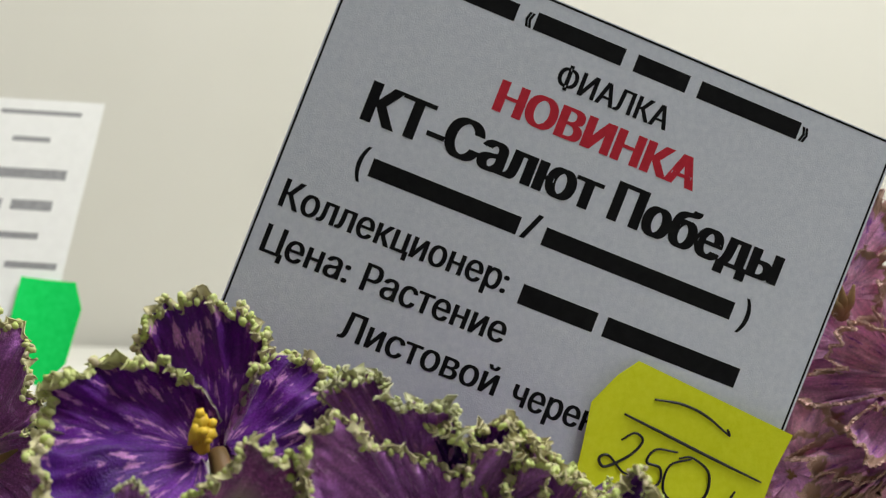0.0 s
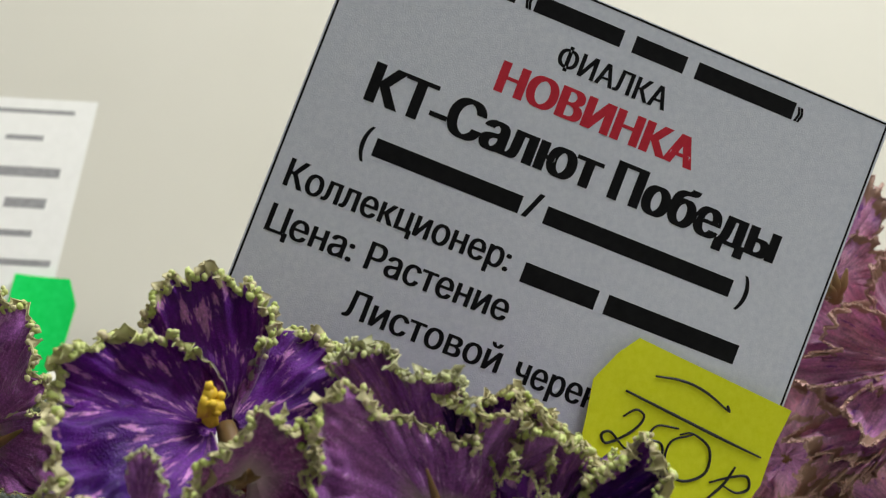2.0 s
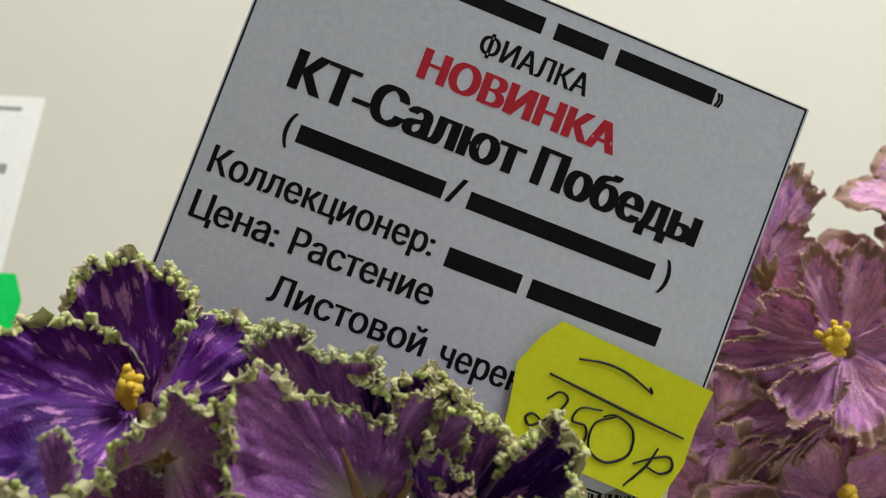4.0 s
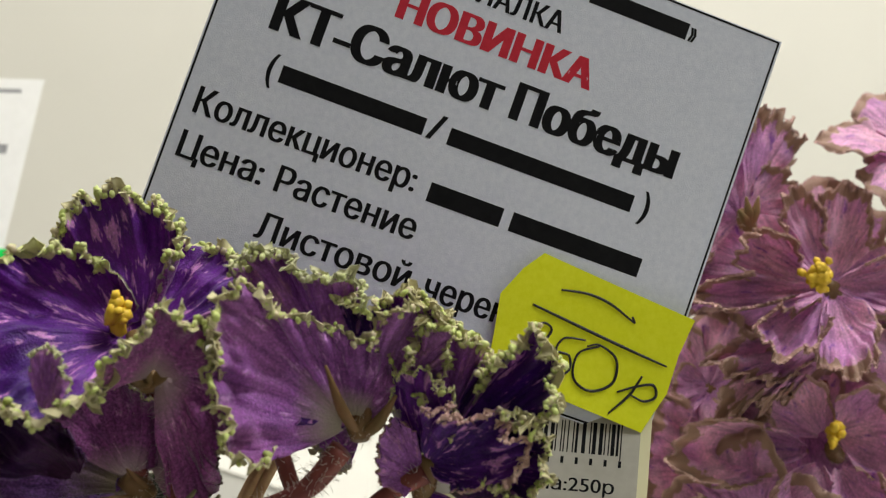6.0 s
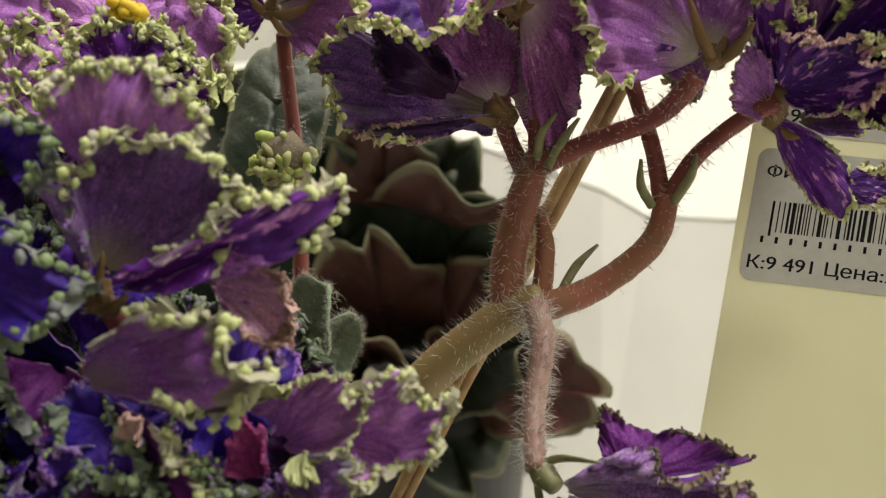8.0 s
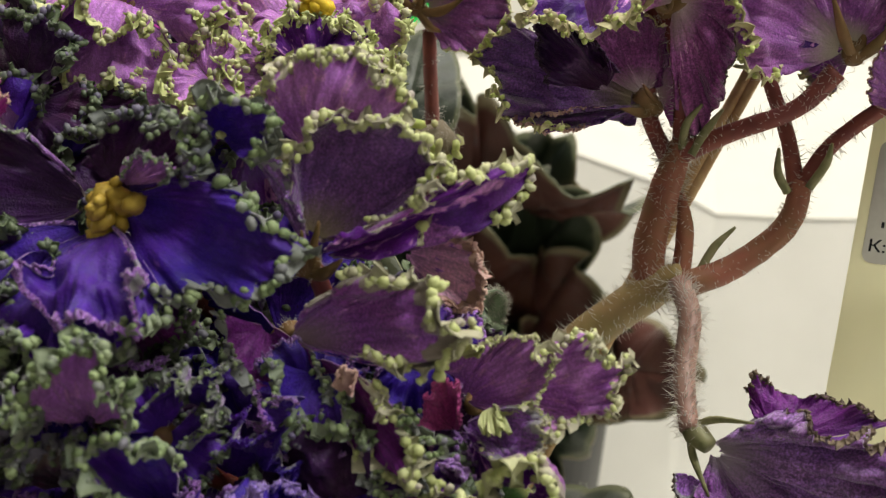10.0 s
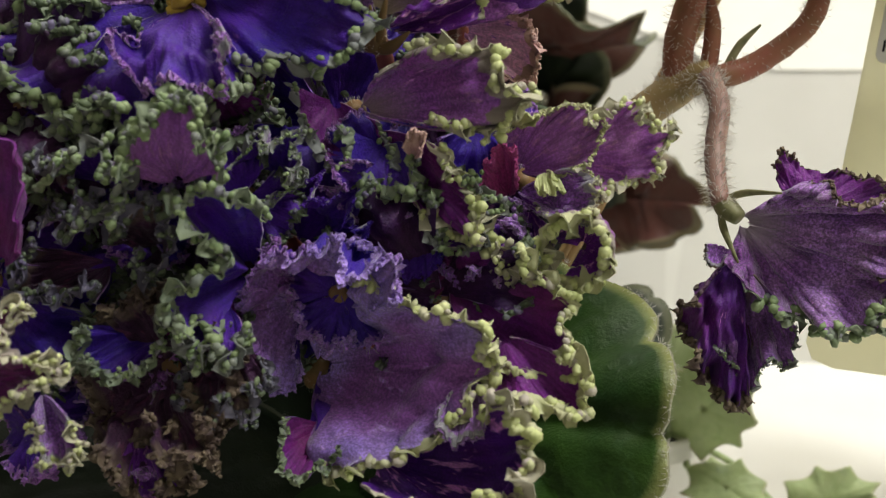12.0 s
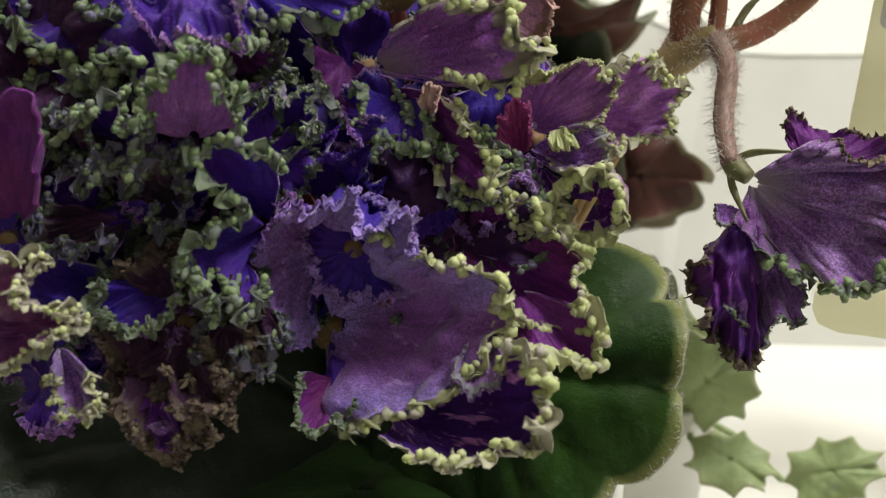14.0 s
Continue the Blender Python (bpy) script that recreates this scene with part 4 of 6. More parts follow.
lobe(bloom_head, (-32.5, 183, 220), [(-41, 176, 217.5), (-36, 175, 224), (-30.5, 174, 229.5), (-26, 174, 230.5), (-22, 177, 225), (-21, 181, 219.5)], FAR, [M_VIOLET, M_BACK_MAUVE, M_RIM], 1.25, 6004, belly=0.05, ruffle=0.07)
lobe(bloom_head, (-32, 186, 220), [(-32, 189, 199), (-28.5, 188, 194.5), (-24.5, 187, 199), (-22, 186, 208), (-21, 186, 216), (-22, 185, 222.5)], FAR, [M_VIOLET, M_BACK_MAUVE, M_RIM_BROWN], 0.5, 6005, belly=0.06, ruffle=0.06, crumple=0.06)
lobe(bloom_head, (-38.5, 193, 225), [(-44, 188, 223.5), (-43.5, 192, 229), (-38.5, 196, 232), (-33, 193, 227.5), (-32.5, 187, 222)], NEAR, V, 0, 6006, belly=0.0)
lobe(bloom_head, (-47.5, 173, 215), [(-49, 171, 221), (-47.5, 170, 224.5), (-44.5, 170, 223.5), (-43.5, 171, 218)], FAR, [M_VIOLET, M_LILAC_LIT, M_RIM_PALE], 0.7, 6007, belly=0.2)
bloom_head = flower(violet, (-39, 191, 201.5), (0, -1, 0.2), [], V, seed=301, calyx=(-36, 193, 198.5), sepals=[(-43, 187, 199.5), (-38.5, 188, 204)])
lobe(bloom_head, (-39.5, 191, 200.5), [(-46.5, 185, 197.5), (-56.5, 182, 196), (-64.5, 181, 199), (-67.5, 181, 206.5), (-69, 183, 212.5), (-64.5, 186, 216), (-58, 188, 214)], FAR, [M_BLUE_SHADE, M_BACK_DARK, M_RIM], 1.1, 6020, belly=0.10, crumple=0.05, ruffle=0.07)
lobe(bloom_head, (-38.5, 192, 202), [(-55.5, 187, 214), (-48, 190, 216.5), (-39, 193, 217.5), (-34, 194, 212), (-35, 194, 203.5)], FAR, [M_BLUE_SHADE, M_BACK_MAUVE, M_RIM], 0.5, 6021, belly=0.08, crumple=0.05)
lobe(bloom_head, (-46, 185, 203.5), [(-56.5, 180, 205.5), (-59, 180, 212.5), (-56, 181, 216), (-48, 181, 212.5), (-44, 183, 207.5)], NEAR, [M_PLUM_SHADE, M_BACK_DARK, M_WITHER_SHADE], 0.5, 6022, belly=0.1, crumple=0.16, ruffle=0.12)
lobe(bloom_head, (-39, 190, 199.5), [(-47.5, 184, 196.5), (-55.5, 182, 195.5), (-63, 181, 198), (-55, 182, 199), (-46.5, 185, 200)], FAR, [M_VIOLET, M_BACK_DARK, M_RIM_MAUVE], 0.6, 6023, belly=0.05)
lobe(bloom_head, (-36.5, 196, 201.5), [(-33, 198, 194.5), (-28.5, 198, 201), (-26, 198, 211.5), (-30, 198, 219), (-38.5, 198, 218.5)], FAR, [M_VIOLET, M_BACK_MAUVE, M_RIM], 0.9, 6024, belly=0.05)
lobe(bloom_head, (-38.5, 195, 202.5), [(-40.5, 197, 195), (-50, 197, 198.5), (-58.5, 197, 206), (-54, 198, 214.5), (-41, 199, 216)], FAR, [M_VIOLET, M_BACK_DARK, M_RIM], 0.6, 6025, belly=0.05)
bloom_head = flower(violet, (1, 189, 211.5), (0, -1, 0.2), [], V, seed=302, calyx=(1, 187, 208), sepals=[(-4, 182, 220.5), (7.5, 184, 215), (3, 188, 215)])
lobe(bloom_head, (-0.5, 187, 210.5), [(-8.5, 184, 212), (-14.5, 181, 205.5), (-19.5, 178, 208), (-21.5, 176, 218), (-20.5, 177, 231.5), (-15.5, 179, 233.5), (-11, 182, 227.5)], FAR, [M_VIOLET, M_BACK_PALE, M_RIM], 1.3, 6040, belly=0.10, ruffle=0.045)
lobe(bloom_head, (0, 187, 211), [(-13, 181, 230), (-8, 182, 228), (-1, 183, 225), (5.5, 185, 221.5), (8, 187, 215)], FAR, [M_VIOLET, M_BACK_PALE, M_RIM], 1.2, 6041, belly=0.06, ruffle=0.04)
lobe(bloom_head, (1.5, 188, 210.5), [(3.5, 184, 223.5), (6, 184, 228.5), (10.5, 184, 230), (16, 185, 225), (14, 187, 216.5), (8, 188, 213.5)], FAR, [M_VIOLET, M_LILAC_LIT, M_RIM], 1.2, 6042, belly=0.08, ruffle=0.1)
lobe(bloom_head, (0.5, 192, 208.5), [(-1.5, 195, 201.5), (-4, 195, 202), (-7, 195, 205.5), (-7, 194, 211)], FAR, V, 0.8, 6043, belly=0.05)
lobe(bloom_head, (-3, 190, 219), [(-19, 188, 236.5), (-15.5, 188, 240), (-11, 188, 239), (-6.5, 186, 235.5), (0.5, 187, 235), (2.5, 187, 230.5)], NEAR, [M_LILAC_LIT, M_BACK, M_RIM_PALE], 1.2, 6044, belly=-0.05, ruffle=0.08)
lobe(bloom_head, (5, 190, 218), [(-2.5, 187, 232), (3.5, 188, 229.5), (9, 188, 232.5), (13, 188, 230.5), (17, 188, 226.5)], NEAR, V, 1.2, 6045, belly=-0.05, ruffle=0.08)
bloom_head = flower(violet, (12.5, 190, 202.5), (0, -1, 0.2), [], V, seed=303, calyx=(11, 192, 197), sepals=[(16, 190, 194.5)])
lobe(bloom_head, (11, 190, 200), [(8, 187, 198), (4.5, 186, 200.5), (4.5, 186, 206), (6.5, 186, 210), (10.5, 187, 208.5)], FAR, [M_VIOLET, M_LILAC_LIT, M_RIM_MAUVE], 0.4, 6060, belly=0.1)
lobe(bloom_head, (12, 190, 204), [(7, 186, 210.5), (6.5, 184, 216.5), (11, 182, 218), (16, 181, 214.5), (16.5, 182, 208)], NEAR, V, 0.5, 6061, belly=-0.1, crumple=0.05)
lobe(bloom_head, (12.5, 190, 204.5), [(9.5, 186, 219.5), (12.5, 186, 226.5), (19, 187, 225), (23.5, 188, 220.5), (21, 185, 214.5)], NEAR, [M_LILAC_LIT, M_BACK, M_RIM], 1.1, 6062, belly=-0.1, ruffle=0.1)
lobe(bloom_head, (14, 188, 204.5), [(21, 185, 218), (27, 184, 221), (31.5, 184, 225), (34, 184, 218), (33, 184, 211), (26.5, 183, 210)], NEAR, V, 1.3, 6063, belly=-0.12, ruffle=0.08)
lobe(bloom_head, (14, 188, 203.5), [(25, 182, 212.5), (31, 183, 209.5), (32.5, 185, 201.5), (28.5, 186, 197.5), (22.5, 184, 201)], NEAR, V, 0.9, 6064, belly=-0.08, ruffle=0.09)
lobe(bloom_head, (12.5, 188, 203), [(11, 180, 212), (18, 178, 211.5), (23.5, 178, 210), (27.5, 179, 205), (24, 181, 200), (16, 183, 199)], NEAR, [M_VIOLET, M_BACK, M_RIM_MAUVE], 0.8, 6065, belly=0.05, ruffle=0.1, crumple=0.06)
lobe(bloom_head, (12, 191, 197.5), [(13, 190, 190.5), (18, 191, 183.5), (23, 193, 179.5), (25.5, 193, 182.5), (24.5, 192, 189.5), (18.5, 190, 195)], NEAR, V, 0.7, 6066, belly=0.05, ruffle=0.04)
lobe(bloom_head, (23.5, 193, 185.5), [(26, 194, 182), (30, 195, 181.5), (33, 195, 184), (31, 195, 187.5), (26.5, 194, 188.5)], NEAR, [M_VIOLET, M_BACK, M_RIM], 1.2, 6067, belly=0.1)
lobe(bloom_head, (15.5, 192, 197.5), [(21.5, 190, 194.5), (28.5, 190, 196), (31, 190, 200), (22, 188, 202.5)], FAR, [M_VIOLET, M_BACK_DARK, M_RIM], 0.5, 6068, belly=0.1)
bloom_head = flower(violet, (-90.5, 219, 222), (0, -1, 0.2), [], V, seed=304, calyx=(-90.5, 218, 220), sepals=[(-87.5, 214, 231.5), (-78.5, 213, 223), (-84.5, 214, 215.5), (-94.5, 215, 225)])
lobe(bloom_head, (-90.5, 218, 222), [(-94, 215, 230.5), (-91, 214, 237), (-88, 214, 244.5), (-82.5, 214, 246), (-78.5, 214, 241), (-76, 214, 229.5), (-82.5, 215, 225)], FAR, [M_VIOLET, M_BACK_PALE, M_RIM], 1.35, 6080, belly=0.06, ruffle=0.06)
lobe(bloom_head, (-89, 218, 221.5), [(-79.5, 214, 226), (-71, 213, 225.5), (-69, 213, 219), (-75, 214, 211), (-84.5, 215, 212)], FAR, [M_BLUE_SHADE, M_BACK_PALE, M_RIM], 0.6, 6081, belly=0.08)
lobe(bloom_head, (-91.5, 218, 221.5), [(-93, 217, 225), (-98.5, 216, 226.5), (-102.5, 216, 223), (-101.5, 216, 217.5), (-94.5, 217, 215.5)], NEAR, V, 1.3, 6082, belly=-0.05)

# the near flowers
flower(violet, (-106, 176, 218), (0.1, -0.4, 0.9), [
    ((-125, 168, 214), (0.1, -0.6, 0.8), 50, 0.05, 0.3),
    ((-104, 160, 204), (0.0, -0.85, 0.5), 55, 0.0, 0.4),
    ((-86, 170, 212), (-0.2, -0.7, 0.7), 50, 0.05, 0.4),
    ((-92, 186, 226), (-0.1, -0.7, 0.7), 50, 0.1, 0.3),
    ((-118, 186, 228), (0.1, -0.7, 0.7), 50, 0.1, 0.3),
], [M_LILAC_LIT, M_LILAC_LIT, M_RIM_PALE], 1.6, ((-98.2, 165, 220.4), 2.3, 7), 6, ruffle=0.2, crumple=0.14)
bloom_head = flower(violet, (-129, 139, 185.5), (0, -1, 0.2), [], V, seed=320, calyx=(-130, 142, 184.5), sepals=[], anther=((-123, 125, 187), 2.4, 9), anther_mat=M_ANTHER_OLD)
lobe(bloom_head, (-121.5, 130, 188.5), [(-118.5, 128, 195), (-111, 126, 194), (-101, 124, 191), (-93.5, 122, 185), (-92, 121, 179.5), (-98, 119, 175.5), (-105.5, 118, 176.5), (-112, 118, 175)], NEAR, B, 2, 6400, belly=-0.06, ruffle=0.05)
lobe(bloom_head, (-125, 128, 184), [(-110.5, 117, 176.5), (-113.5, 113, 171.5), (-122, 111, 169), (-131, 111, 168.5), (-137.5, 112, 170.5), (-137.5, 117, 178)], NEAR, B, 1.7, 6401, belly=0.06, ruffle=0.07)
lobe(bloom_head, (-123, 126, 184.5), [(-129, 118, 180.5), (-129.5, 113, 175), (-121.5, 110, 172), (-113, 110, 173), (-110, 113, 176), (-115.5, 119, 180.5)], NEAR, [M_BLUE_SHADE, M_BACK_BLUE, M_BACK_BLUE], 0.7, 6402, belly=0.12, crumple=0.08, ruffle=0.09)
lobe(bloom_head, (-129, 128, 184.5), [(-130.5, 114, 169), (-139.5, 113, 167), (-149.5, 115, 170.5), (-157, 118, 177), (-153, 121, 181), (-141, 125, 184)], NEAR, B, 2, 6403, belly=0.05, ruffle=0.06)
# upper-left petals: their shadow is painted by the near-black plum and dark frill
lobe(bloom_head, (-129, 130, 188), [(-143.5, 123, 182.5), (-158.5, 124, 188), (-154, 126, 198), (-141, 128, 201), (-131, 129, 194)], NEAR, [M_PLUM_SHADE, M_BACK_DARK, M_RIM_DEEP_SHADE], 1, 6404, belly=0.05, ruffle=0.08)
lobe(bloom_head, (-124, 131, 190.5), [(-128.5, 128, 195), (-122.5, 128, 201.5), (-114, 127, 202), (-107, 126, 198.5), (-110.5, 127, 192.5)], NEAR, [M_PLUM_SHADE, M_BACK_DARK, M_RIM_DEEP_SHADE], 1.7, 6405, belly=-0.08, ruffle=0.1)
lobe(bloom_head, (-121.5, 129, 191.5), [(-118, 125, 194), (-116.5, 124, 197), (-112.5, 124, 197.5), (-109.5, 124, 195.5), (-111.5, 125, 193)], NEAR, [M_LILAC_LIT, M_LILAC_LIT, M_RIM_GREY_SHADE], 0.6, 6406, belly=0.1)
lobe(bloom_head, (-143.5, 127, 202), [(-144.5, 124, 204.5), (-144, 123, 207.5), (-140, 123, 208), (-137.5, 123, 205)], NEAR, [M_PINK, M_PINK, M_RIM_MAUVE], 0.4, 6407, belly=0.1)
bloom_head = flower(violet, (-91, 133, 180), (0, -1, 0.2), [], V, seed=321, calyx=(-91.5, 132, 176), sepals=[(-88, 129, 185.5), (-84, 128, 179.5), (-91, 129, 184)])
lobe(bloom_head, (-90.5, 132, 182), [(-92.5, 130, 189.5), (-91, 131, 198.5), (-84.5, 132, 201.5), (-75, 133, 200), (-69.5, 133, 195), (-73, 132, 188), (-82.5, 131, 183.5)], FAR, [M_BLUE_SHADE, M_BACK_DARK, M_RIM_PALE], 1.7, 6420, belly=0.06, ruffle=0.045)
lobe(bloom_head, (-91.5, 131, 181.5), [(-97, 129, 193.5), (-98, 129, 196.5), (-95, 129, 194.5), (-91, 130, 185.5)], FAR, [M_BLUE_SHADE, M_BACK_BLUE, M_BACK_BLUE], 0.4, 6421, belly=0.1)
lobe(bloom_head, (-88.5, 132, 179.5), [(-84, 127, 184), (-76, 127, 184.5), (-70, 128, 188), (-64.5, 132, 191.5), (-57.5, 138, 193), (-56, 139, 188), (-60.5, 138, 183), (-68, 134, 185), (-74, 131, 180.5)], NEAR, [M_VIOLET, M_BACK, M_RIM_PALE], 1.8, 6422, belly=0.05, ruffle=0.06)
lobe(bloom_head, (-76.5, 141, 178.5), [(-73.5, 141, 183), (-68, 140, 181.5), (-63.5, 139, 178), (-63.5, 138, 171), (-68, 138, 170), (-74, 139, 174.5)], FAR, [M_VIOLET, M_MAUVE, M_RIM_MAUVE], 0.9, 6423, belly=0.1)
lobe(bloom_head, (-90.5, 136, 196), [(-99, 134, 202.5), (-94.5, 134, 210), (-84.5, 134, 211.5), (-78, 134, 208), (-74.5, 135, 201.5), (-84, 135, 198.5)], NEAR, [M_LILAC_LIT, M_LILAC_LIT, M_RIM_PALE], 1.5, 6424, belly=0.1, ruffle=0.12)
lobe(bloom_head, (-106, 134, 199), [(-107.5, 127, 193.5), (-109.5, 127, 199.5), (-106.5, 128, 205), (-100, 129, 204.5), (-95.5, 129, 199), (-100, 128, 195.5)], NEAR, [M_BLUE_SHADE, M_BACK_BLUE, M_RIM_GREY_SHADE], 1.9, 6425, belly=0.05, ruffle=0.1)
bloom_head = flower(violet, (-96.5, 139, 163.5), (0, -1, 0.2), [], V, seed=322, calyx=(-98.5, 142, 164), sepals=[])
lobe(bloom_head, (-93.5, 130, 165.5), [(-90, 127, 172), (-82.5, 124, 176.5), (-75.5, 123, 176.5), (-68.5, 123, 174), (-66, 122, 169.5), (-69.5, 121, 163), (-83, 125, 164)], FAR, [M_BLUE_SHADE, M_BACK, M_RIM_PALE], 2, 6440, belly=0.10, ruffle=0.05)
lobe(bloom_head, (-92, 133, 161), [(-79.5, 124, 160.5), (-76, 122, 155.5), (-73, 121, 149), (-74, 121, 143.5), (-84, 127, 149.5), (-94.5, 129, 151)], NEAR, [M_RED_V, M_BACK, M_RIM_PALE], 1.9, 6441, belly=-0.05, ruffle=0.07)
lobe(bloom_head, (-99.5, 134, 166.5), [(-105, 127, 170), (-103, 126, 163), (-94.5, 126, 152.5), (-88, 128, 154), (-90.5, 131, 162.5)], NEAR, [M_RED_V, M_BACK, M_RIM_GREY_SHADE], 1.2, 6442, belly=-0.05, ruffle=0.07)
lobe(bloom_head, (-89.5, 130, 159.5), [(-95.5, 125, 162.5), (-93, 124, 155), (-84, 124, 153.5), (-84.5, 126, 160.5)], NEAR, B, 1.5, 6443, belly=0.05, ruffle=0.12, crumple=0.1)
lobe(bloom_head, (-87, 134, 144.5), [(-94, 128, 149), (-98, 126, 142.5), (-90, 125, 139), (-80, 125, 138.5), (-78.5, 128, 146.5)], NEAR, [M_BLUE_SHADE, M_BACK_BLUE, M_BLUE_SHADE], 0.6, 6444, belly=0.1, ruffle=0.14, crumple=0.14)
lobe(bloom_head, (-107.5, 128, 152.5), [(-110.5, 117, 161.5), (-106.5, 116, 163.5), (-100.5, 116, 162.5), (-100.5, 117, 156.5), (-106, 116, 154)], NEAR, [M_BLUE_SHADE, M_BACK_BLUE, M_RIM_GREY_SHADE], 0.8, 6445, belly=0.1, ruffle=0.1)
lobe(bloom_head, (-105, 128, 141.5), [(-108, 119, 152), (-101, 119, 153.5), (-95, 120, 150.5), (-93, 122, 143), (-100, 120, 140)], NEAR, [M_BLUE_SHADE, M_BACK_BLUE, M_BLUE_SHADE], 0.5, 6446, belly=-0.1, ruffle=0.12, crumple=0.1)
bloom_head = flower(violet, (-67, 149, 149), (0, -1, 0.2), [], V, seed=323, calyx=(-67, 154, 148.5), sepals=[], anther=((-67.5, 131.5, 164), 0.9, 3))
lobe(bloom_head, (-66.5, 140, 153.5), [(-69.5, 138, 160.5), (-62, 136, 164), (-56, 135, 166), (-51, 134, 164), (-52.5, 133, 157), (-59.5, 133, 153.5)], NEAR, [M_LILAC_LIT, M_BACK, M_RIM_PALE], 0.6, 6460, belly=0.1, ruffle=0.1, crumple=0.08)
lobe(bloom_head, (-56.5, 138, 155), [(-53.5, 134, 162.5), (-49.5, 133, 165.5), (-44, 134, 165), (-40.5, 136, 160.5), (-42, 136, 154), (-47, 134, 151.5), (-52.5, 133, 154)], NEAR, [M_LILAC_LIT, M_LILAC_LIT, M_RIM_PALE], 1.3, 6461, belly=0.1, ruffle=0.12, crumple=0.1)
lobe(bloom_head, (-68, 136, 149), [(-72.5, 131, 151), (-71, 130, 157), (-67.5, 130, 160), (-66, 130, 156.5), (-66, 131, 151)], FAR, [M_MAGENTA_V, M_ROSE, M_ROSE], 0.4, 6462, belly=0.1)
lobe(bloom_head, (-66.5, 136, 150), [(-64, 129, 150), (-60.5, 127, 147.5), (-53.5, 126, 148), (-52.5, 128, 153), (-56, 130, 155.5)], FAR, [M_VIOLET, M_BACK_BLUE, M_RIM_PALE], 0.7, 6463, belly=0.1, crumple=0.06)
lobe(bloom_head, (-54.5, 131, 141), [(-60.5, 126, 143), (-57, 125, 148.5), (-51.5, 124, 148.5), (-48.5, 124, 144), (-50, 125, 138.5), (-56.5, 126, 138)], NEAR, VP, 2.1, 6464, belly=-0.25, ruffle=0.05)
lobe(bloom_head, (-64.5, 135, 147), [(-71, 126, 147), (-68.5, 124, 142), (-62, 124, 139.5), (-59, 126, 143.5)], NEAR, VP, 1.9, 6465, belly=-0.1, ruffle=0.07)
lobe(bloom_head, (-75.5, 133, 146.5), [(-77.5, 126, 155), (-71, 125, 153.5), (-69.5, 124, 147.5), (-74, 124, 142.5), (-80.5, 126, 146)], NEAR, [M_VIOLET, M_BACK, M_RIM_GREY_SHADE], 1.4, 6466, belly=0.05, ruffle=0.12)
lobe(bloom_head, (-83.5, 125, 158), [(-84, 121.5, 161), (-82.5, 121, 164), (-80.5, 121, 163.5), (-81.5, 122, 159.5)], NEAR, [M_RIM_MAUVE, M_RIM_MAUVE, M_RIM_MAUVE], 0, 6467, belly=0.1)
lobe(bloom_head, (-67, 137, 161.5), [(-68.5, 134, 162.5), (-68, 133, 164.5), (-62.5, 133, 164.5), (-63.5, 134, 162.5)], NEAR, [M_RIM_PALE, M_RIM_PALE, M_RIM_PALE], 0, 6468, belly=0.1)
lobe(bloom_head, (-61, 134, 154), [(-63, 129, 153), (-60.5, 127.5, 152), (-58, 128, 153), (-59.5, 129, 154)], NEAR, [M_RIM_PALE, M_RIM_PALE, M_RIM_PALE], 0, 6469, belly=0.1)
bloom_head = flower(violet, (-83, 138, 130.5), (0, -1, 0.2), [], V, seed=324, calyx=(-86, 144, 129), sepals=[])
lobe(bloom_head, (-77.5, 127, 134), [(-76, 127, 141), (-67, 124, 142), (-59.5, 122, 137.5), (-56, 120, 130), (-53.5, 119, 123), (-59.5, 118, 121.5), (-67.5, 117, 124), (-74.5, 119, 127)], NEAR, [M_RED_V, M_BACK, M_RIM_PALE], 1.8, 6480, belly=-0.06, ruffle=0.04)
lobe(bloom_head, (-67, 120, 127), [(-69, 114, 125), (-68, 112, 117.5), (-61, 111, 119.5), (-54.5, 112, 116.5), (-53, 115, 123), (-58.5, 117, 126.5)], NEAR, [M_RED_V, M_BACK, M_RIM_PALE], 2, 6481, belly=-0.05, ruffle=0.06)
lobe(bloom_head, (-72, 113, 122.5), [(-68, 106, 120), (-69.5, 104, 116), (-74.5, 104, 115), (-77, 105, 117.5), (-75, 108, 122)], FAR, [M_BLUE_SHADE, M_BACK_BLUE, M_BACK_BLUE], 0.4, 6482, belly=0.1)
bloom_head = flower(violet, (-104.5, 132, 116), (0, -1, 0.2), [], V, seed=325, calyx=(-107.5, 136, 111), sepals=[])
lobe(bloom_head, (-102, 124, 119), [(-105, 121, 130), (-95, 116, 137), (-88, 111, 136), (-81.5, 109, 135), (-74.5, 107, 133), (-71, 106, 128.5), (-75, 105, 123), (-78.5, 104, 115.5), (-84, 103, 111.5), (-92, 102, 110), (-101.5, 104, 106.5), (-100, 114, 114)], FAR, [M_BLUE_SHADE, M_BACK_LAV, M_RIM_PALE], 2, 6500, belly=0.12, ruffle=0.035)
lobe(bloom_head, (-101.5, 123, 130), [(-112, 115, 136), (-106, 112, 143.5), (-95.5, 111, 145.5), (-87.5, 109, 143), (-83, 109, 139), (-89.5, 113, 134.5)], FAR, [M_BLUE_SHADE, M_BACK_LAV, M_BACK_LAV], 1, 6501, belly=0.1, ruffle=0.09, crumple=0.08)
lobe(bloom_head, (-105, 121, 132), [(-111, 115, 137), (-111.5, 112, 128.5), (-109, 111, 122), (-103.5, 113, 119), (-104, 116, 126)], FAR, [M_BLUE_SHADE, M_BACK_LAV, M_BACK_LAV], 0.7, 6502, belly=0.1, ruffle=0.08, crumple=0.06)
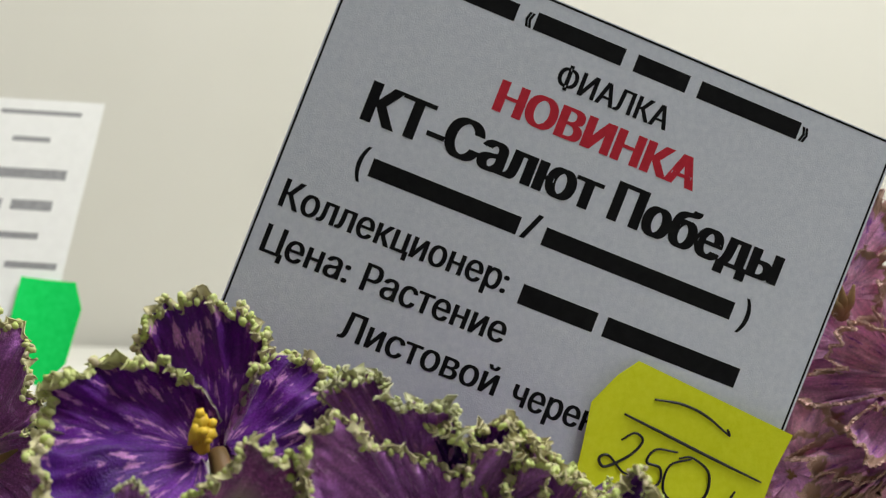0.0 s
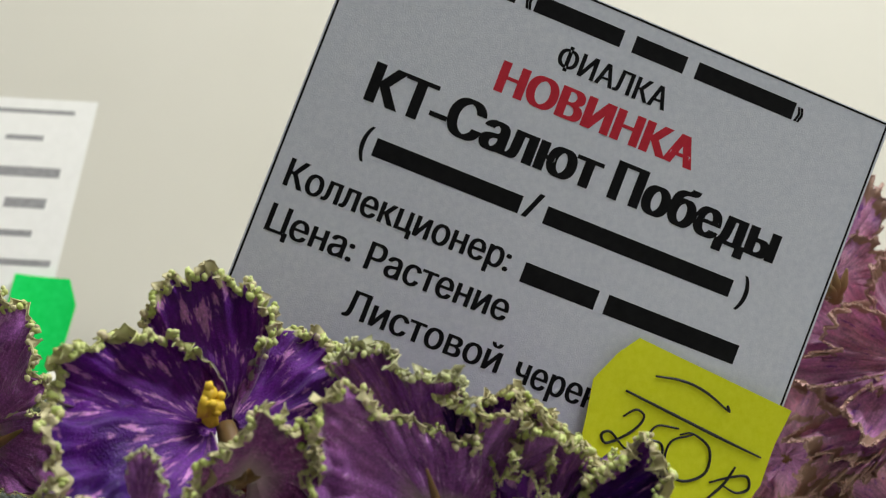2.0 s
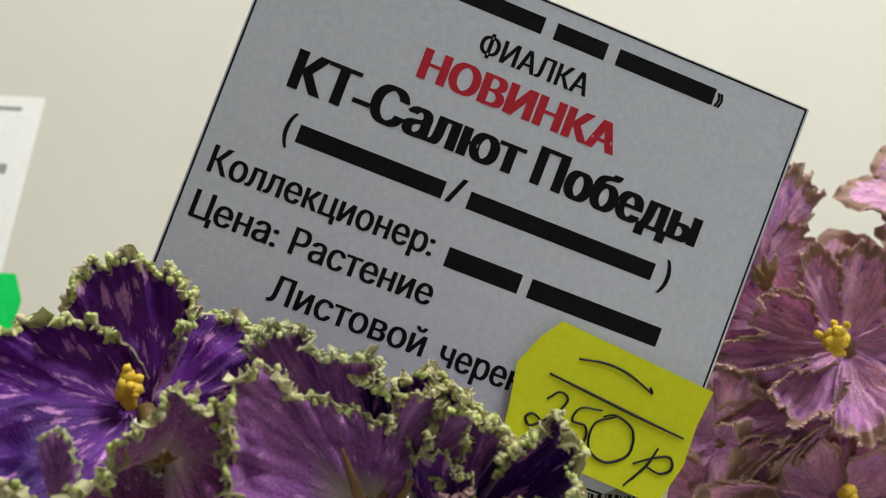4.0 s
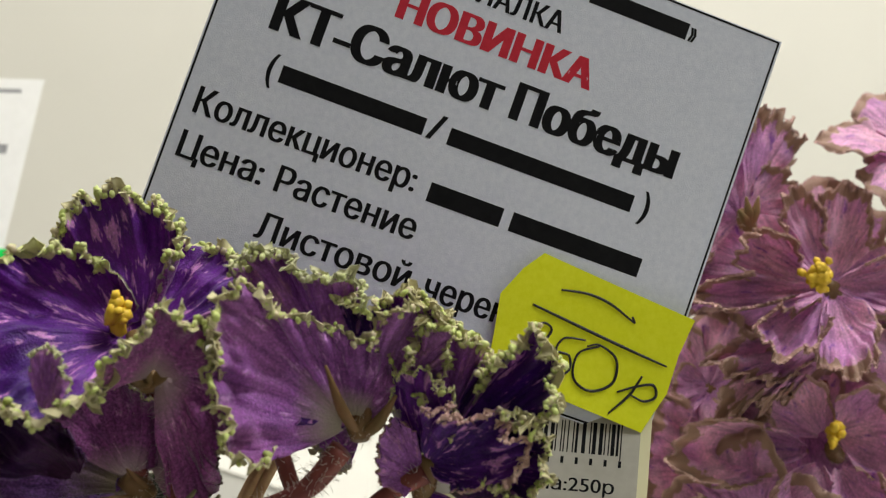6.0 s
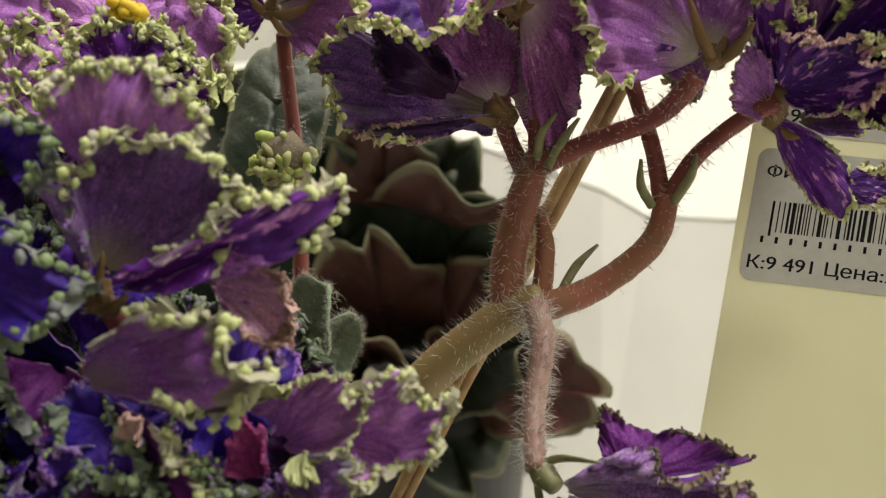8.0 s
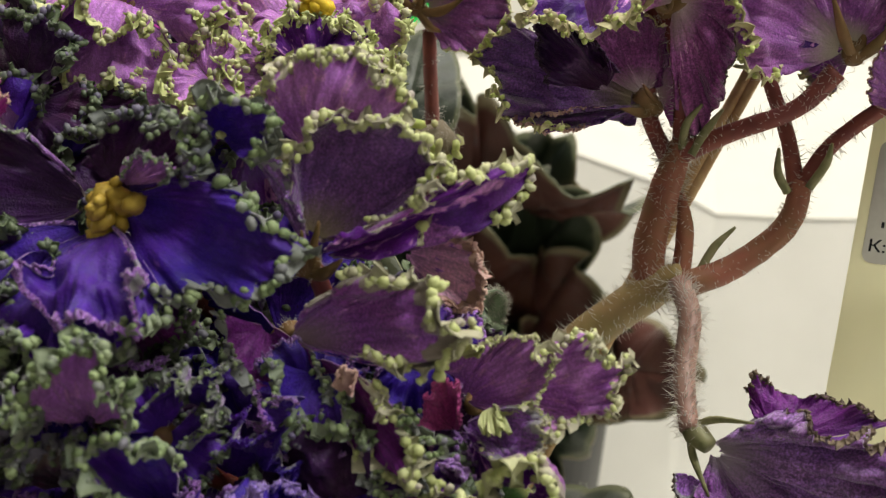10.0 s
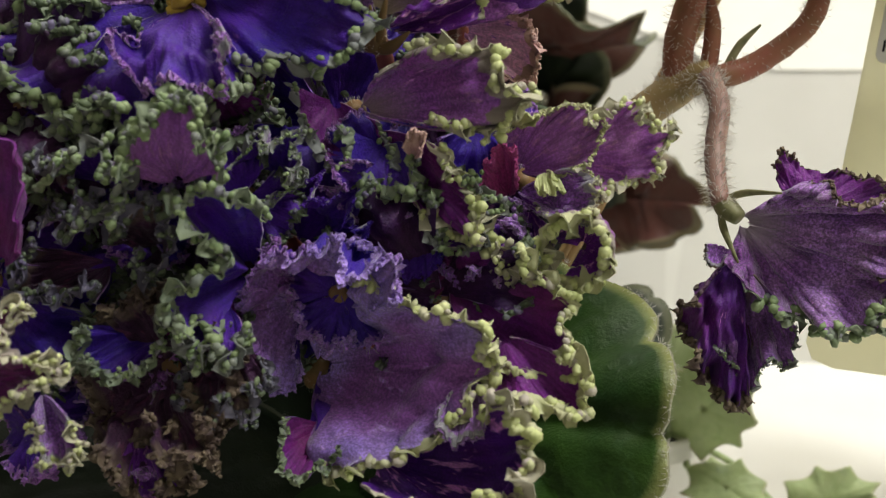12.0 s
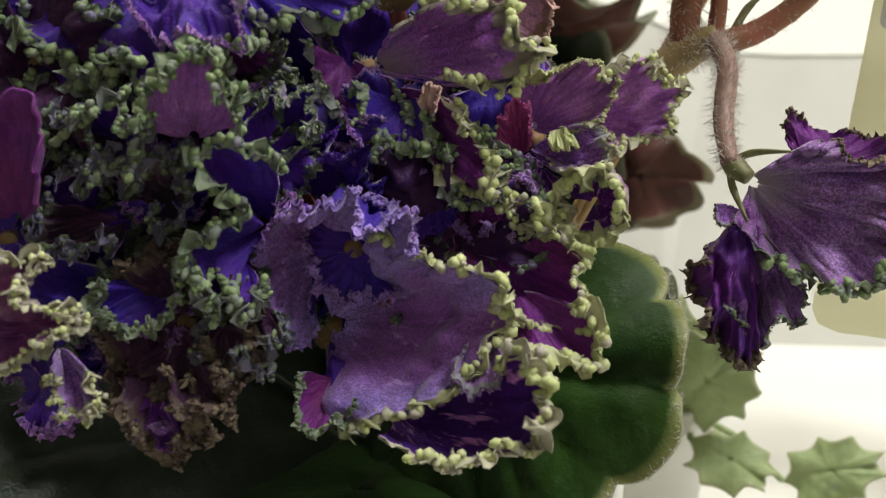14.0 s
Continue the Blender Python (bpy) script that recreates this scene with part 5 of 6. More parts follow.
lobe(bloom_head, (-88, 113, 106.5), [(-88, 101, 107), (-79.5, 98, 104.5), (-69.5, 98, 104.5), (-62, 99, 108), (-59.5, 101, 113.5), (-63, 104, 119.5), (-69, 109, 115)], NEAR, VP, 2.1, 6503, belly=-0.14, ruffle=0.04)
lobe(bloom_head, (-98.5, 116, 110), [(-104.5, 110, 114.5), (-104, 105, 107), (-97.5, 104, 107), (-94, 106, 110.5)], NEAR, [M_RED_V, M_BACK_LAV, M_RIM_GREY_SHADE], 0.8, 6504, belly=0.1)
bloom_head = flower(violet, (-120.5, 124, 141.5), (0, -1, 0.2), [], V, seed=326, calyx=(-122.5, 130, 137.5), sepals=[])
lobe(bloom_head, (-122, 113, 156), [(-128, 105, 158.5), (-122, 102, 168.5), (-116, 102, 170.5), (-111, 103, 166.5), (-111.5, 106, 159.5)], NEAR, [M_LILAC_LIT, M_BACK_BLUE, M_RIM_GREY_SHADE], 1.9, 6520, belly=0.05, ruffle=0.09)
lobe(bloom_head, (-112, 117, 139.5), [(-105, 108, 151), (-110.5, 103, 157), (-118.5, 102, 156.5), (-114.5, 102, 149.5), (-111, 103, 145), (-119.5, 101, 140.5), (-121.5, 101, 138), (-114, 107, 132)], NEAR, [M_BLUE_SHADE, M_BACK_BLUE, M_RIM_GREY_SHADE], 1.8, 6521, belly=0.04, ruffle=0.05)
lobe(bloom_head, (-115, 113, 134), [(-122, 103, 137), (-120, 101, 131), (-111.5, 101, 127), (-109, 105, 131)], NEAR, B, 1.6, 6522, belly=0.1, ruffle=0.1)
# near-black face with dark frill: a shaded petal by colour, not a withered one
lobe(bloom_head, (-115.5, 113, 127), [(-116.5, 104, 127), (-121, 102, 122.5), (-114.5, 102, 118.5), (-106.5, 104, 122), (-106.5, 107, 126)], NEAR, [M_WITHER_SHADE, M_BACK_BLUE, M_RIM_DEEP_SHADE], 1.2, 6523, belly=0.1, ruffle=0.14)
lobe(bloom_head, (-135.5, 114, 155), [(-141, 107, 159), (-135, 106, 163.5), (-130, 106, 161.5), (-127.5, 106, 155.5), (-134, 106, 152.5)], NEAR, [M_BLUE_SHADE, M_BACK_BLUE, M_RIM_GREY_SHADE], 1.5, 6524, belly=0.1, ruffle=0.13)
lobe(bloom_head, (-140.5, 115, 150.5), [(-147.5, 107, 155.5), (-145, 107, 160), (-139.5, 106, 157.5), (-135, 106, 151.5), (-144.5, 106, 150.5)], NEAR, [M_WITHER_SHADE, M_BACK_BLUE, M_RIM_DEEP_SHADE], 1.4, 6525, belly=0.1, ruffle=0.13)
lobe(bloom_head, (-128.5, 118, 143), [(-134.5, 108, 145.5), (-128.5, 107, 151.5), (-122.5, 107, 150.5), (-123.5, 108, 143.5), (-130.5, 107, 141.5)], NEAR, [M_WITHER_SHADE, M_BACK_BLUE, M_RIM_DEEP_SHADE], 1.5, 6526, belly=0.1, ruffle=0.12)
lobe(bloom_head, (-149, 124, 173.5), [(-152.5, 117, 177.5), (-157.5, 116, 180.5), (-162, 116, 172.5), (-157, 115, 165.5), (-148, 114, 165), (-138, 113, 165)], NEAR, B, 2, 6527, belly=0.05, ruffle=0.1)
bloom_head = flower(violet, (-164.5, 112, 131), (0, -1, 0.2), [], V, seed=327, calyx=(-169.5, 120, 130.5), sepals=[])
lobe(bloom_head, (-151.5, 104, 143), [(-141, 96, 149.5), (-139.5, 95, 161.5), (-143.5, 95, 167), (-152.5, 96, 162), (-159, 98, 147.5)], NEAR, [M_RED_V, M_RED_V, M_BACK], 0, 6540, belly=0.06, ruffle=0.02)
lobe(bloom_head, (-158, 97, 128), [(-145, 88, 144), (-139.5, 87, 140.5), (-135.5, 86, 135), (-130.5, 86, 133), (-137.5, 86, 128), (-145.5, 88, 123)], NEAR, [M_RED_V, M_BACK, M_RIM_PALE], 1.3, 6541, belly=0.05, ruffle=0.08)
lobe(bloom_head, (-141.5, 95, 123.5), [(-140, 88, 122), (-139, 87, 116), (-133.5, 87, 116), (-133, 88, 122.5)], FAR, [M_VIOLET, M_BACK_BLUE, M_RIM_PALE], 1.1, 6542, belly=0.2)
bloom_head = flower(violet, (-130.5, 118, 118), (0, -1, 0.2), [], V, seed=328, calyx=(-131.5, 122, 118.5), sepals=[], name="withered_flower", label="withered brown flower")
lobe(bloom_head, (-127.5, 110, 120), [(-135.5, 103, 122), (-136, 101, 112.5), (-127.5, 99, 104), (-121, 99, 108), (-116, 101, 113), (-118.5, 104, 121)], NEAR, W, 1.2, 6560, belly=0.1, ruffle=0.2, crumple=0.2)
lobe(bloom_head, (-129, 107, 115.5), [(-131, 99, 108.5), (-126, 98, 104), (-121.5, 98, 107), (-123.5, 101, 114)], NEAR, [M_VIOLET, M_WITHER_SHADE, M_RIM_BROWN], 0.8, 6561, belly=0.1, ruffle=0.12)
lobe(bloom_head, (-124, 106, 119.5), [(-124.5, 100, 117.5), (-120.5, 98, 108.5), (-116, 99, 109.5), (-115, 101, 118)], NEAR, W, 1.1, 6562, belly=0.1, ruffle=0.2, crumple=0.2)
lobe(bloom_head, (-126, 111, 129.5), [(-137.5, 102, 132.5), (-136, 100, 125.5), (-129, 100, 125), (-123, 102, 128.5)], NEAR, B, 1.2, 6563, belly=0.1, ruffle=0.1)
lobe(bloom_head, (-138, 116, 140), [(-147, 106, 145.5), (-150, 104, 139), (-143, 104, 137), (-134.5, 106, 138)], NEAR, [M_WITHER_SHADE, M_BACK_BLUE, M_RIM_DEEP_SHADE], 1.3, 6564, belly=0.1, ruffle=0.14)
bloom_head = flower(violet, (-26, 157, 141), (0, -1, 0.2), [], V, seed=329, calyx=(-29, 159.5, 143), sepals=[(-18, 153, 146.5), (-25.5, 153, 132.5)], name="drooping_flower", label="drooping wilted purple flower", sepal_mat=M_SEPAL_GREEN, sepal_size=0.7)
lobe(bloom_head, (-25, 158, 140), [(-18, 156, 145), (-14, 152, 148), (-6, 149, 146), (3, 148, 143), (5.5, 147, 135), (-2, 148, 130)], FAR, [M_VIOLET, M_BACK_FUZZ, M_RIM_BROWN], 0.9, 6580, belly=0.12, ruffle=0.06, crumple=0.05, fold=0.07, spoon=0.95)
lobe(bloom_head, (-25, 157, 139.5), [(6, 150, 135), (2, 147, 127), (-3.5, 146, 122), (-10, 147, 122), (-14, 150, 123.5), (-18, 151, 124), (-23.5, 152, 128), (-28, 154, 132)], FAR, [M_VIOLET, M_BACK_FUZZ, M_RIM_GREY_SHADE], 2, 6581, belly=0.16, ruffle=0.05, crumple=0.05, fold=0.07, spoon=0.95)
lobe(bloom_head, (-13, 158, 143), [(-18, 158, 146), (-18, 160, 152.5), (-11.5, 162, 149), (-4, 162, 148.5), (5.5, 162, 144.5)], NEAR, [M_MAGENTA_V, M_MAGENTA_V, M_RIM_BROWN], 0.8, 6582, belly=0.1, ruffle=0.1)
lobe(bloom_head, (-26, 155, 132.5), [(-32, 153, 128), (-35.5, 152, 123), (-34, 151, 115.5), (-30, 150, 108), (-24, 150, 105), (-22.5, 152, 113)], NEAR, [M_MAGENTA_V, M_WITHER_SHADE, M_RIM_BROWN], 1.3, 6583, belly=0.15, ruffle=0.16, crumple=0.12)
lobe(bloom_head, (-24, 154, 131), [(-30, 151, 125), (-28.5, 150, 116.5), (-22.5, 149, 109.5), (-19, 149, 114.5), (-15, 149, 113), (-14.5, 150, 121)], FAR, [M_VIOLET, M_BACK_DARK, M_RIM_GREY_SHADE], 0.8, 6584, belly=0.1, ruffle=0.06, crumple=0.06)
lobe(bloom_head, (-29, 157, 135), [(-31.5, 156, 135.5), (-31.5, 155, 132), (-29, 154, 131), (-26.5, 155, 134)], FAR, [M_VIOLET, M_BACK_BLUE, M_RIM_BROWN], 0.4, 6585, belly=0.1)


# filler blooms added behind the near flowers; dark sets paint shade in the gaps
SHADED_BLUE = [M_BLUE_SHADE, M_BACK_BLUE, M_RIM_DEEP_SHADE]
SHADED_PLUM = [M_PLUM_SHADE, M_BACK_BLUE, M_RIM_DEEP_SHADE]
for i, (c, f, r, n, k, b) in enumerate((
    ((-150, 150, 204), (0.2, -0.8, 0.5), 22, 6, SHADED_PLUM, 1.7), ((-138, 168, 222), (0.1, -0.7, 0.7), 22, 6, [M_LILAC_LIT, M_LILAC_LIT, M_RIM_PALE], 1.6),
    ((-128, 158, 172), (0.1, -0.9, 0.3), 24, 5, SHADED_BLUE, 1.8), ((-104, 152, 160), (0.1, -0.9, 0.2), 24, 5, SHADED_BLUE, 1.8),
    ((-82, 152, 150), (0.2, -0.9, 0.2), 22, 5, SHADED_PLUM, 1.6), ((-100, 140, 136), (0.0, -0.9, 0.2), 24, 5, SHADED_BLUE, 1.8),
    ((-130, 130, 150), (0.1, -0.9, 0.2), 24, 6, SHADED_PLUM, 1.8), ((-152, 118, 168), (0.3, -0.9, 0.2), 24, 6, SHADED_PLUM, 1.8),
    ((-156, 108, 138), (0.3, -0.9, 0.2), 22, 5, SHADED_BLUE, 1.7), ((-80, 128, 132), (0.1, -0.9, 0.1), 22, 5, SHADED_PLUM, 1.5),
    ((-160, 142, 186), (0.3, -0.8, 0.4), 24, 5, SHADED_BLUE, 1.8),
    ((-124, 108, 124), (0.1, -0.8, 0.1), 15, 5, W, 1.2), ((-150, 182, 196), (0.2, -0.9, 0.2), 24, 5, SHADED_PLUM, 1.5),
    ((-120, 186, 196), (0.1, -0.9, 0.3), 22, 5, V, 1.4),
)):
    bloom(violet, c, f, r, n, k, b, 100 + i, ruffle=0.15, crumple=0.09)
bloom(violet, (-98, 164, 208), (0.2, -0.7, 0.6), 14, 6, VP, 1.3, 151, ruffle=0.2, crumple=0.14)
bloom(violet, (-118, 160, 207), (0.0, -0.8, 0.5), 13, 6, [M_LILAC_LIT, M_LILAC_LIT, M_RIM_PALE], 1.4, 152, ruffle=0.2, crumple=0.14)
bloom(violet, (-12, 207, 220), (0.0, 0.5, 0.85), 19, 6, V, 0.95, 131)
bloom(violet, (12, 201, 214), (0.2, 0.3, 0.9), 17, 6, V, 0.95, 133)
scraps = np.random.default_rng(21)
for i in range(20):
    x, z = scraps.uniform(-152, -72), scraps.uniform(112, 184)
    y = 108 + max(0.0, z - 128) * 0.42 + max(0.0, x + 100) * 0.7 + scraps.uniform(-3, 5)
    if (x > -108 and z < 132) or (x > -108 and z > 166):
        continue
    k = ([M_BLUE_SHADE, M_BACK_LAV, M_BACK_BLUE], [M_BLUE_SHADE, M_BACK_BLUE, M_BACK_LAV], [M_BLUE_SHADE, M_BACK_BLUE, M_RIM_DEEP_SHADE], [M_PLUM_SHADE, M_BACK_BLUE, M_BACK_BLUE], [M_RED_V, M_BACK_DARK, M_RIM_DEEP_SHADE])[i % 5]
    bloom(violet, (x, y, z), (scraps.normal(0, 0.5), -0.8, scraps.uniform(-0.3, 0.8)), scraps.uniform(7, 10.5), 4, k, 0.6 if i % 5 == 0 else 1.2, 200 + i, ruffle=0.2, crumple=0.12, name="crumpled_flower")

# stalks
stem(violet, [(-92, 182, 58), (-78, 186, 118), (-56, 189, 146), (-38, 190, 161), (-30, 188, 165)], [3.8, 4.0, 4.2, 4.2, 3.2], M_STEM_OLIVE, "peduncle", 300, 1.5, 21)
stem(violet, [(-37, 190, 160), (-37, 191, 172), (-33, 190, 186), (-31, 191, 192)], [3.4, 3.4, 3.1, 2.3], M_STEM_GREEN, "stalk_branch", 200, 1.4, 22)
stem(violet, [(-31, 191, 190), (-31, 191, 203), (-33, 193, 214), (-37, 194, 219)], [1.9, 1.7, 1.6, 1.9], M_STEM_RED, hair=90, seed=23)
stem(violet, [(-33, 190, 188), (-37, 193, 196), (-38, 193, 203)], [1.8, 1.7, 1.9], M_STEM_RED, hair=70, seed=24)
stem(violet, [(-31, 190, 190), (-22, 189, 194), (-9, 188, 199), (-2, 187, 206)], [2.2, 1.9, 1.8, 2.1], M_STEM_RED, hair=110, seed=25)
stem(violet, [(-31, 188, 163), (-20, 191, 167), (-10, 193, 175), (-7, 194, 184)], [2.9, 2.6, 2.5, 2.2], M_STEM_GREEN, "stalk_branch", 90, 1.0, 26)
stem(violet, [(-8, 194, 182), (-10, 196, 193), (-14, 199, 206), (-14, 205, 216)], [1.8, 1.6, 1.5, 1.4], M_STEM_RED, hair=50, seed=27)
stem(violet, [(-7, 194, 183), (-2, 193, 191), (6, 190, 198), (12, 189, 201)], [1.9, 1.6, 1.6, 1.8], M_STEM_RED, hair=50, seed=28)
stem(violet, [(-31, 190, 163), (-30, 192, 174), (-31, 193, 182)], [2.0, 1.9, 0.8], M_STEM_GREEN, "bract", 40, 1.0, 29)
stem(violet, [(-31, 182, 165), (-29, 174, 160), (-30, 166, 151), (-29, 158, 143)], [2.4, 2.2, 2.1, 1.8], M_STEM_PINK, hair=240, hair_length=1.5, seed=30)
for a, b, c in (((-27, 190, 166), (-24, 191, 171), (-20, 191, 175)), ((-31, 189, 190), (-30, 188, 196), (-27, 188, 200)), ((-10, 192, 182), (-12, 191, 186), (-12, 191, 191)), ((-6, 191, 183), (-3, 190, 188), (-2, 190, 192)), ((-29, 188, 190), (-26, 188, 195), (-23, 188, 199))):
    stem(violet, [a, b, c], [0.9, 0.9, 0.3], M_SEPAL_GREEN, "bract", 0, 1, 31)
for i, (c, b) in enumerate((((-106, 178, 214), (-100, 184, 60)), ((-90, 132, 177), (-96, 176, 60)), ((-122, 136, 182), (-102, 178, 60)), ((-72, 144, 160), (-92, 176, 60)), ((-92, 120, 126), (-97, 172, 60)), ((-88, 218, 216), (-98, 192, 60)), ((-108, 124, 144), (-99, 172, 60)))):
    stem(violet, [c, (c[0] * 0.6 + b[0] * 0.4, c[1] * 0.6 + b[1] * 0.4 + 24, c[2] * 0.62 + b[2] * 0.38), b], [1.6, 1.9, 2.2], M_STEM_RED, "peduncle", 60, 1.2, 40 + i)

# leaves
leaf(violet, (-110, 168, 90), (-41, 118, 115), (0.1, -0.75, 0.65), 78, [M_LEAF, M_LEAF_BACK], 10, 0.10, 0.03, 0.08, 2, edge_hair=420, quilt=0.028, label="broad green scalloped leaf")
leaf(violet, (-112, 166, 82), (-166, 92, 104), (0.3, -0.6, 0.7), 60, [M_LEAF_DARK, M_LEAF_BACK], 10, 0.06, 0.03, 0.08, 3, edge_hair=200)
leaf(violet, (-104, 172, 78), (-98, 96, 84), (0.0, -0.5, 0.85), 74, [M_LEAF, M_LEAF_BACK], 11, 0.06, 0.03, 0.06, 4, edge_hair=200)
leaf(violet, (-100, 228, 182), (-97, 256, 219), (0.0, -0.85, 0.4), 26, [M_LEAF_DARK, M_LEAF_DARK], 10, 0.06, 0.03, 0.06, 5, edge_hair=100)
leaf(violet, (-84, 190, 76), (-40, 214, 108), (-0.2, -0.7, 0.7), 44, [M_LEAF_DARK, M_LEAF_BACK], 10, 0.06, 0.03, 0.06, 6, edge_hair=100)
# three upright filler leaves, added as a dark backdrop that keeps flower gaps dark
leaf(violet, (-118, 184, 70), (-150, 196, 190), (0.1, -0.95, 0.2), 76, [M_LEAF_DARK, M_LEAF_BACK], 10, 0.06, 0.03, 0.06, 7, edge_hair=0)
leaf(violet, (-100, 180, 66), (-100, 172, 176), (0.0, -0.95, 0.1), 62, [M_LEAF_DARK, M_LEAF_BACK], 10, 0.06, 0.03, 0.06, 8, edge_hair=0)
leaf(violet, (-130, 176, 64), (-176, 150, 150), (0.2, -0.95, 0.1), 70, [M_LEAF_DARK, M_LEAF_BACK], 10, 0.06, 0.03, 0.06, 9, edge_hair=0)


def young_leaf(base, tip, normal, width, seed):
    """A small cupped leaf, silvery with long hairs all over."""
    ob = leaf(violet, base, tip, normal, width, [M_HAIRY, M_HAIRY], 7, 0.05, 0.06, -0.22, seed, "young_leaf", "silvery hairy young leaf curled up", 0.0, 260, 1.2, 0.05)
    sh = Shape()
    rng = np.random.default_rng(seed)
    base, tip = np.asarray(base, float), np.asarray(tip, float)
    side = unit(np.cross(tip - base, normal))
    for i in range(90):
        u, w = rng.uniform(0.1, 0.95), rng.uniform(-0.45, 0.45)
        p = base + (tip - base) * u + side * w * width * math.sin(math.pi * u) + unit(normal) * 1.5
        hairs(sh, np.array([p, p + 0.1]), np.array([0.2, 0.2]), 2, 2.2, 0, seed * 100 + i, 0.045)
    PLACE[ob.name] = PLACE[violet.name]
    sh.done("leaf_hair", [M_HAIR], ob, "fine white leaf hairs")


young_leaf((-85.1, 192, 147.2), (-71.2, 192, 167.2), (-0.3, -0.9, 0.3), 19, 91)
young_leaf((-77.7, 195, 147), (-69.8, 196, 161.1), (0.5, -0.8, 0.2), 10, 92)


def opening_bud(at, size):
    """A round hairy bud with green frills curling out of it."""
    sh = Shape()
    rng = np.random.default_rng(8)
    at = np.asarray(at, float)
    blob(sh, at / 1000, size / 1000, 0, 1.0, None, rng)
    for i in range(46):
        d = unit(rng.normal(size=3) + np.array([0, -1.2, -0.5]))
        blob(sh, (at + d * size * rng.uniform(0.85, 1.1)) / 1000, size * rng.uniform(0.1, 0.2) / 1000, 1, rng.uniform(1.2, 2.4), None, rng)
    for i in range(50):
        p = at + size * 0.95 * unit(rng.normal(size=3) + np.array([0.6, 0, 0.6]))
        hairs(sh, np.array([p, p + 0.1]), np.array([0.2, 0.2]), 2, 1.0, 2, 190 + i, 0.025)
    sh.done("flower_bud", [M_BACK_DARK, M_RIM, M_HAIR], violet, "half-open bud with green frills")


opening_bud((-85, 205, 190.5), 6.6)

# ---- plants behind ----
pot("flower_pot", (0.125, 0.285, 0.0), 0.048, 0.075, "white plastic flower pot with a mauve violet")
mauve = thing("african_violet", (0.125, 0.285, 0.065), "pale mauve african violet with wavy tan petal edges", "potted flower", "potted violets")
MV = [M_MAUVE, M_MAUVE, M_RIM_MAUVE]


def open_flower(plant, c, f, radius, mats, seed, anther, turn=0.0):
    """A wide-open flower of six broad smooth petals and three short inner ones."""
    rng = np.random.default_rng(seed)
    c, f = np.asarray(c, float), unit(f)
    r = unit(np.cross([0, 0, 1], f))
    u = np.cross(f, r)
    ps = []
    for k in range(9):
        g = (k * 60 if k < 6 else k * 120 + 30) / 57.3 + turn + rng.normal(0, 0.12)
        d = math.cos(g) * r + math.sin(g) * u
        size = radius * rng.uniform(0.9, 1.1) * (1.0 if k < 6 else 0.55)
        tip = c + d * size + f * size * rng.uniform(0.05, 0.3)
        ps.append((tuple(tip), tuple(f - 0.3 * d + rng.normal(0, 0.12, 3)), rng.uniform(30, 37), rng.uniform(0.08, 0.22), rng.uniform(0.1, 0.4)))
    return flower(plant, c, f, ps, mats, 0.4, ((tuple(c + f * 6), 2.2, 7) if anther else None), seed, ruffle=0.045, crumple=0.035, dense=0.3, round_=0.4, waves=2.2)


for i, (c, f, r, a) in enumerate((
    ((112, 280, 231), (-0.15, -0.9, 0.35), 27, 0), ((110, 286, 196), (-0.2, -0.9, 0.2), 27, 0), ((136, 272, 262), (-0.2, -0.7, 0.6), 22, 0),
    ((90, 268, 172), (-0.4, -0.8, -0.1), 22, 0), ((142, 270, 208), (0, -0.9, 0.3), 25, 0), ((84, 278, 206), (-0.6, -0.7, 0.2), 20, 0), ((122, 266, 160), (-0.2, -0.9, 0.0), 24, 0), ((92, 272, 148), (-0.2, -0.9, 0.0), 22, 0))):
    open_flower(mauve, c, f, r, MV, 60 + i, a, 0.5 * i)
    stem(mauve, [np.asarray(c) - unit(f) * 3, (c[0] * 0.5 + 62, c[1] * 0.5 + 145, c[2] * 0.5 + 40), (125, 287, 66)], [1.5, 1.6, 1.8], M_STEM_RED, "peduncle", 0, 1, 70 + i)
flower(mauve, (91, 268, 248), (0.0, 0.8, 0.5), [
    ((89, 272, 267), (0.0, 0.95, -0.1), 26, 0.05, 0.2), ((103, 270, 272), (-0.4, 0.8, 0.0), 18, 0.1, 0.2), ((76, 266, 244), (0.1, 0.9, 0.3), 30, 0.05, 0.2), ((80, 268, 260), (0.1, 0.9, 0.2), 26, 0.05, 0.2), ((104, 270, 256), (-0.2, 0.9, 0.2), 28, 0.05, 0.2),
], MV, 0.5, None, 75, (91, 263, 245), [(93, 261, 252), (88, 261, 249), (90, 261, 252)], None, ruffle=0.035, crumple=0.04, dense=0.35)
bloom_head = flower(mauve, (110.5, 266, 230), (0, -1, 0.2), [], V, seed=360, calyx=(113.5, 270, 228.5), sepals=[], anther=((103.5, 251, 233), 1.9, 11))
lobe(bloom_head, (109, 265, 230), [(100, 260, 236.5), (97.5, 258, 242), (89.5, 256, 244), (84, 255, 241), (85, 256, 235.5), (89.5, 258, 232)], NEAR, MV, 0.4, 7200, belly=-0.14, ruffle=0.03)
lobe(bloom_head, (108.5, 264, 229.5), [(87.5, 256, 233.5), (78.5, 254, 232), (74.5, 253, 229.5), (78.5, 253, 225.5), (88.5, 255, 226), (96, 258, 227.5)], NEAR, MV, 0.4, 7201, belly=-0.12, ruffle=0.03)
lobe(bloom_head, (110, 266, 232), [(100, 264, 242.5), (99, 264, 251.5), (105, 265, 253.5), (109.5, 266, 248), (109.5, 266, 239)], NEAR, MV, 0.45, 7202, belly=-0.1, ruffle=0.04)
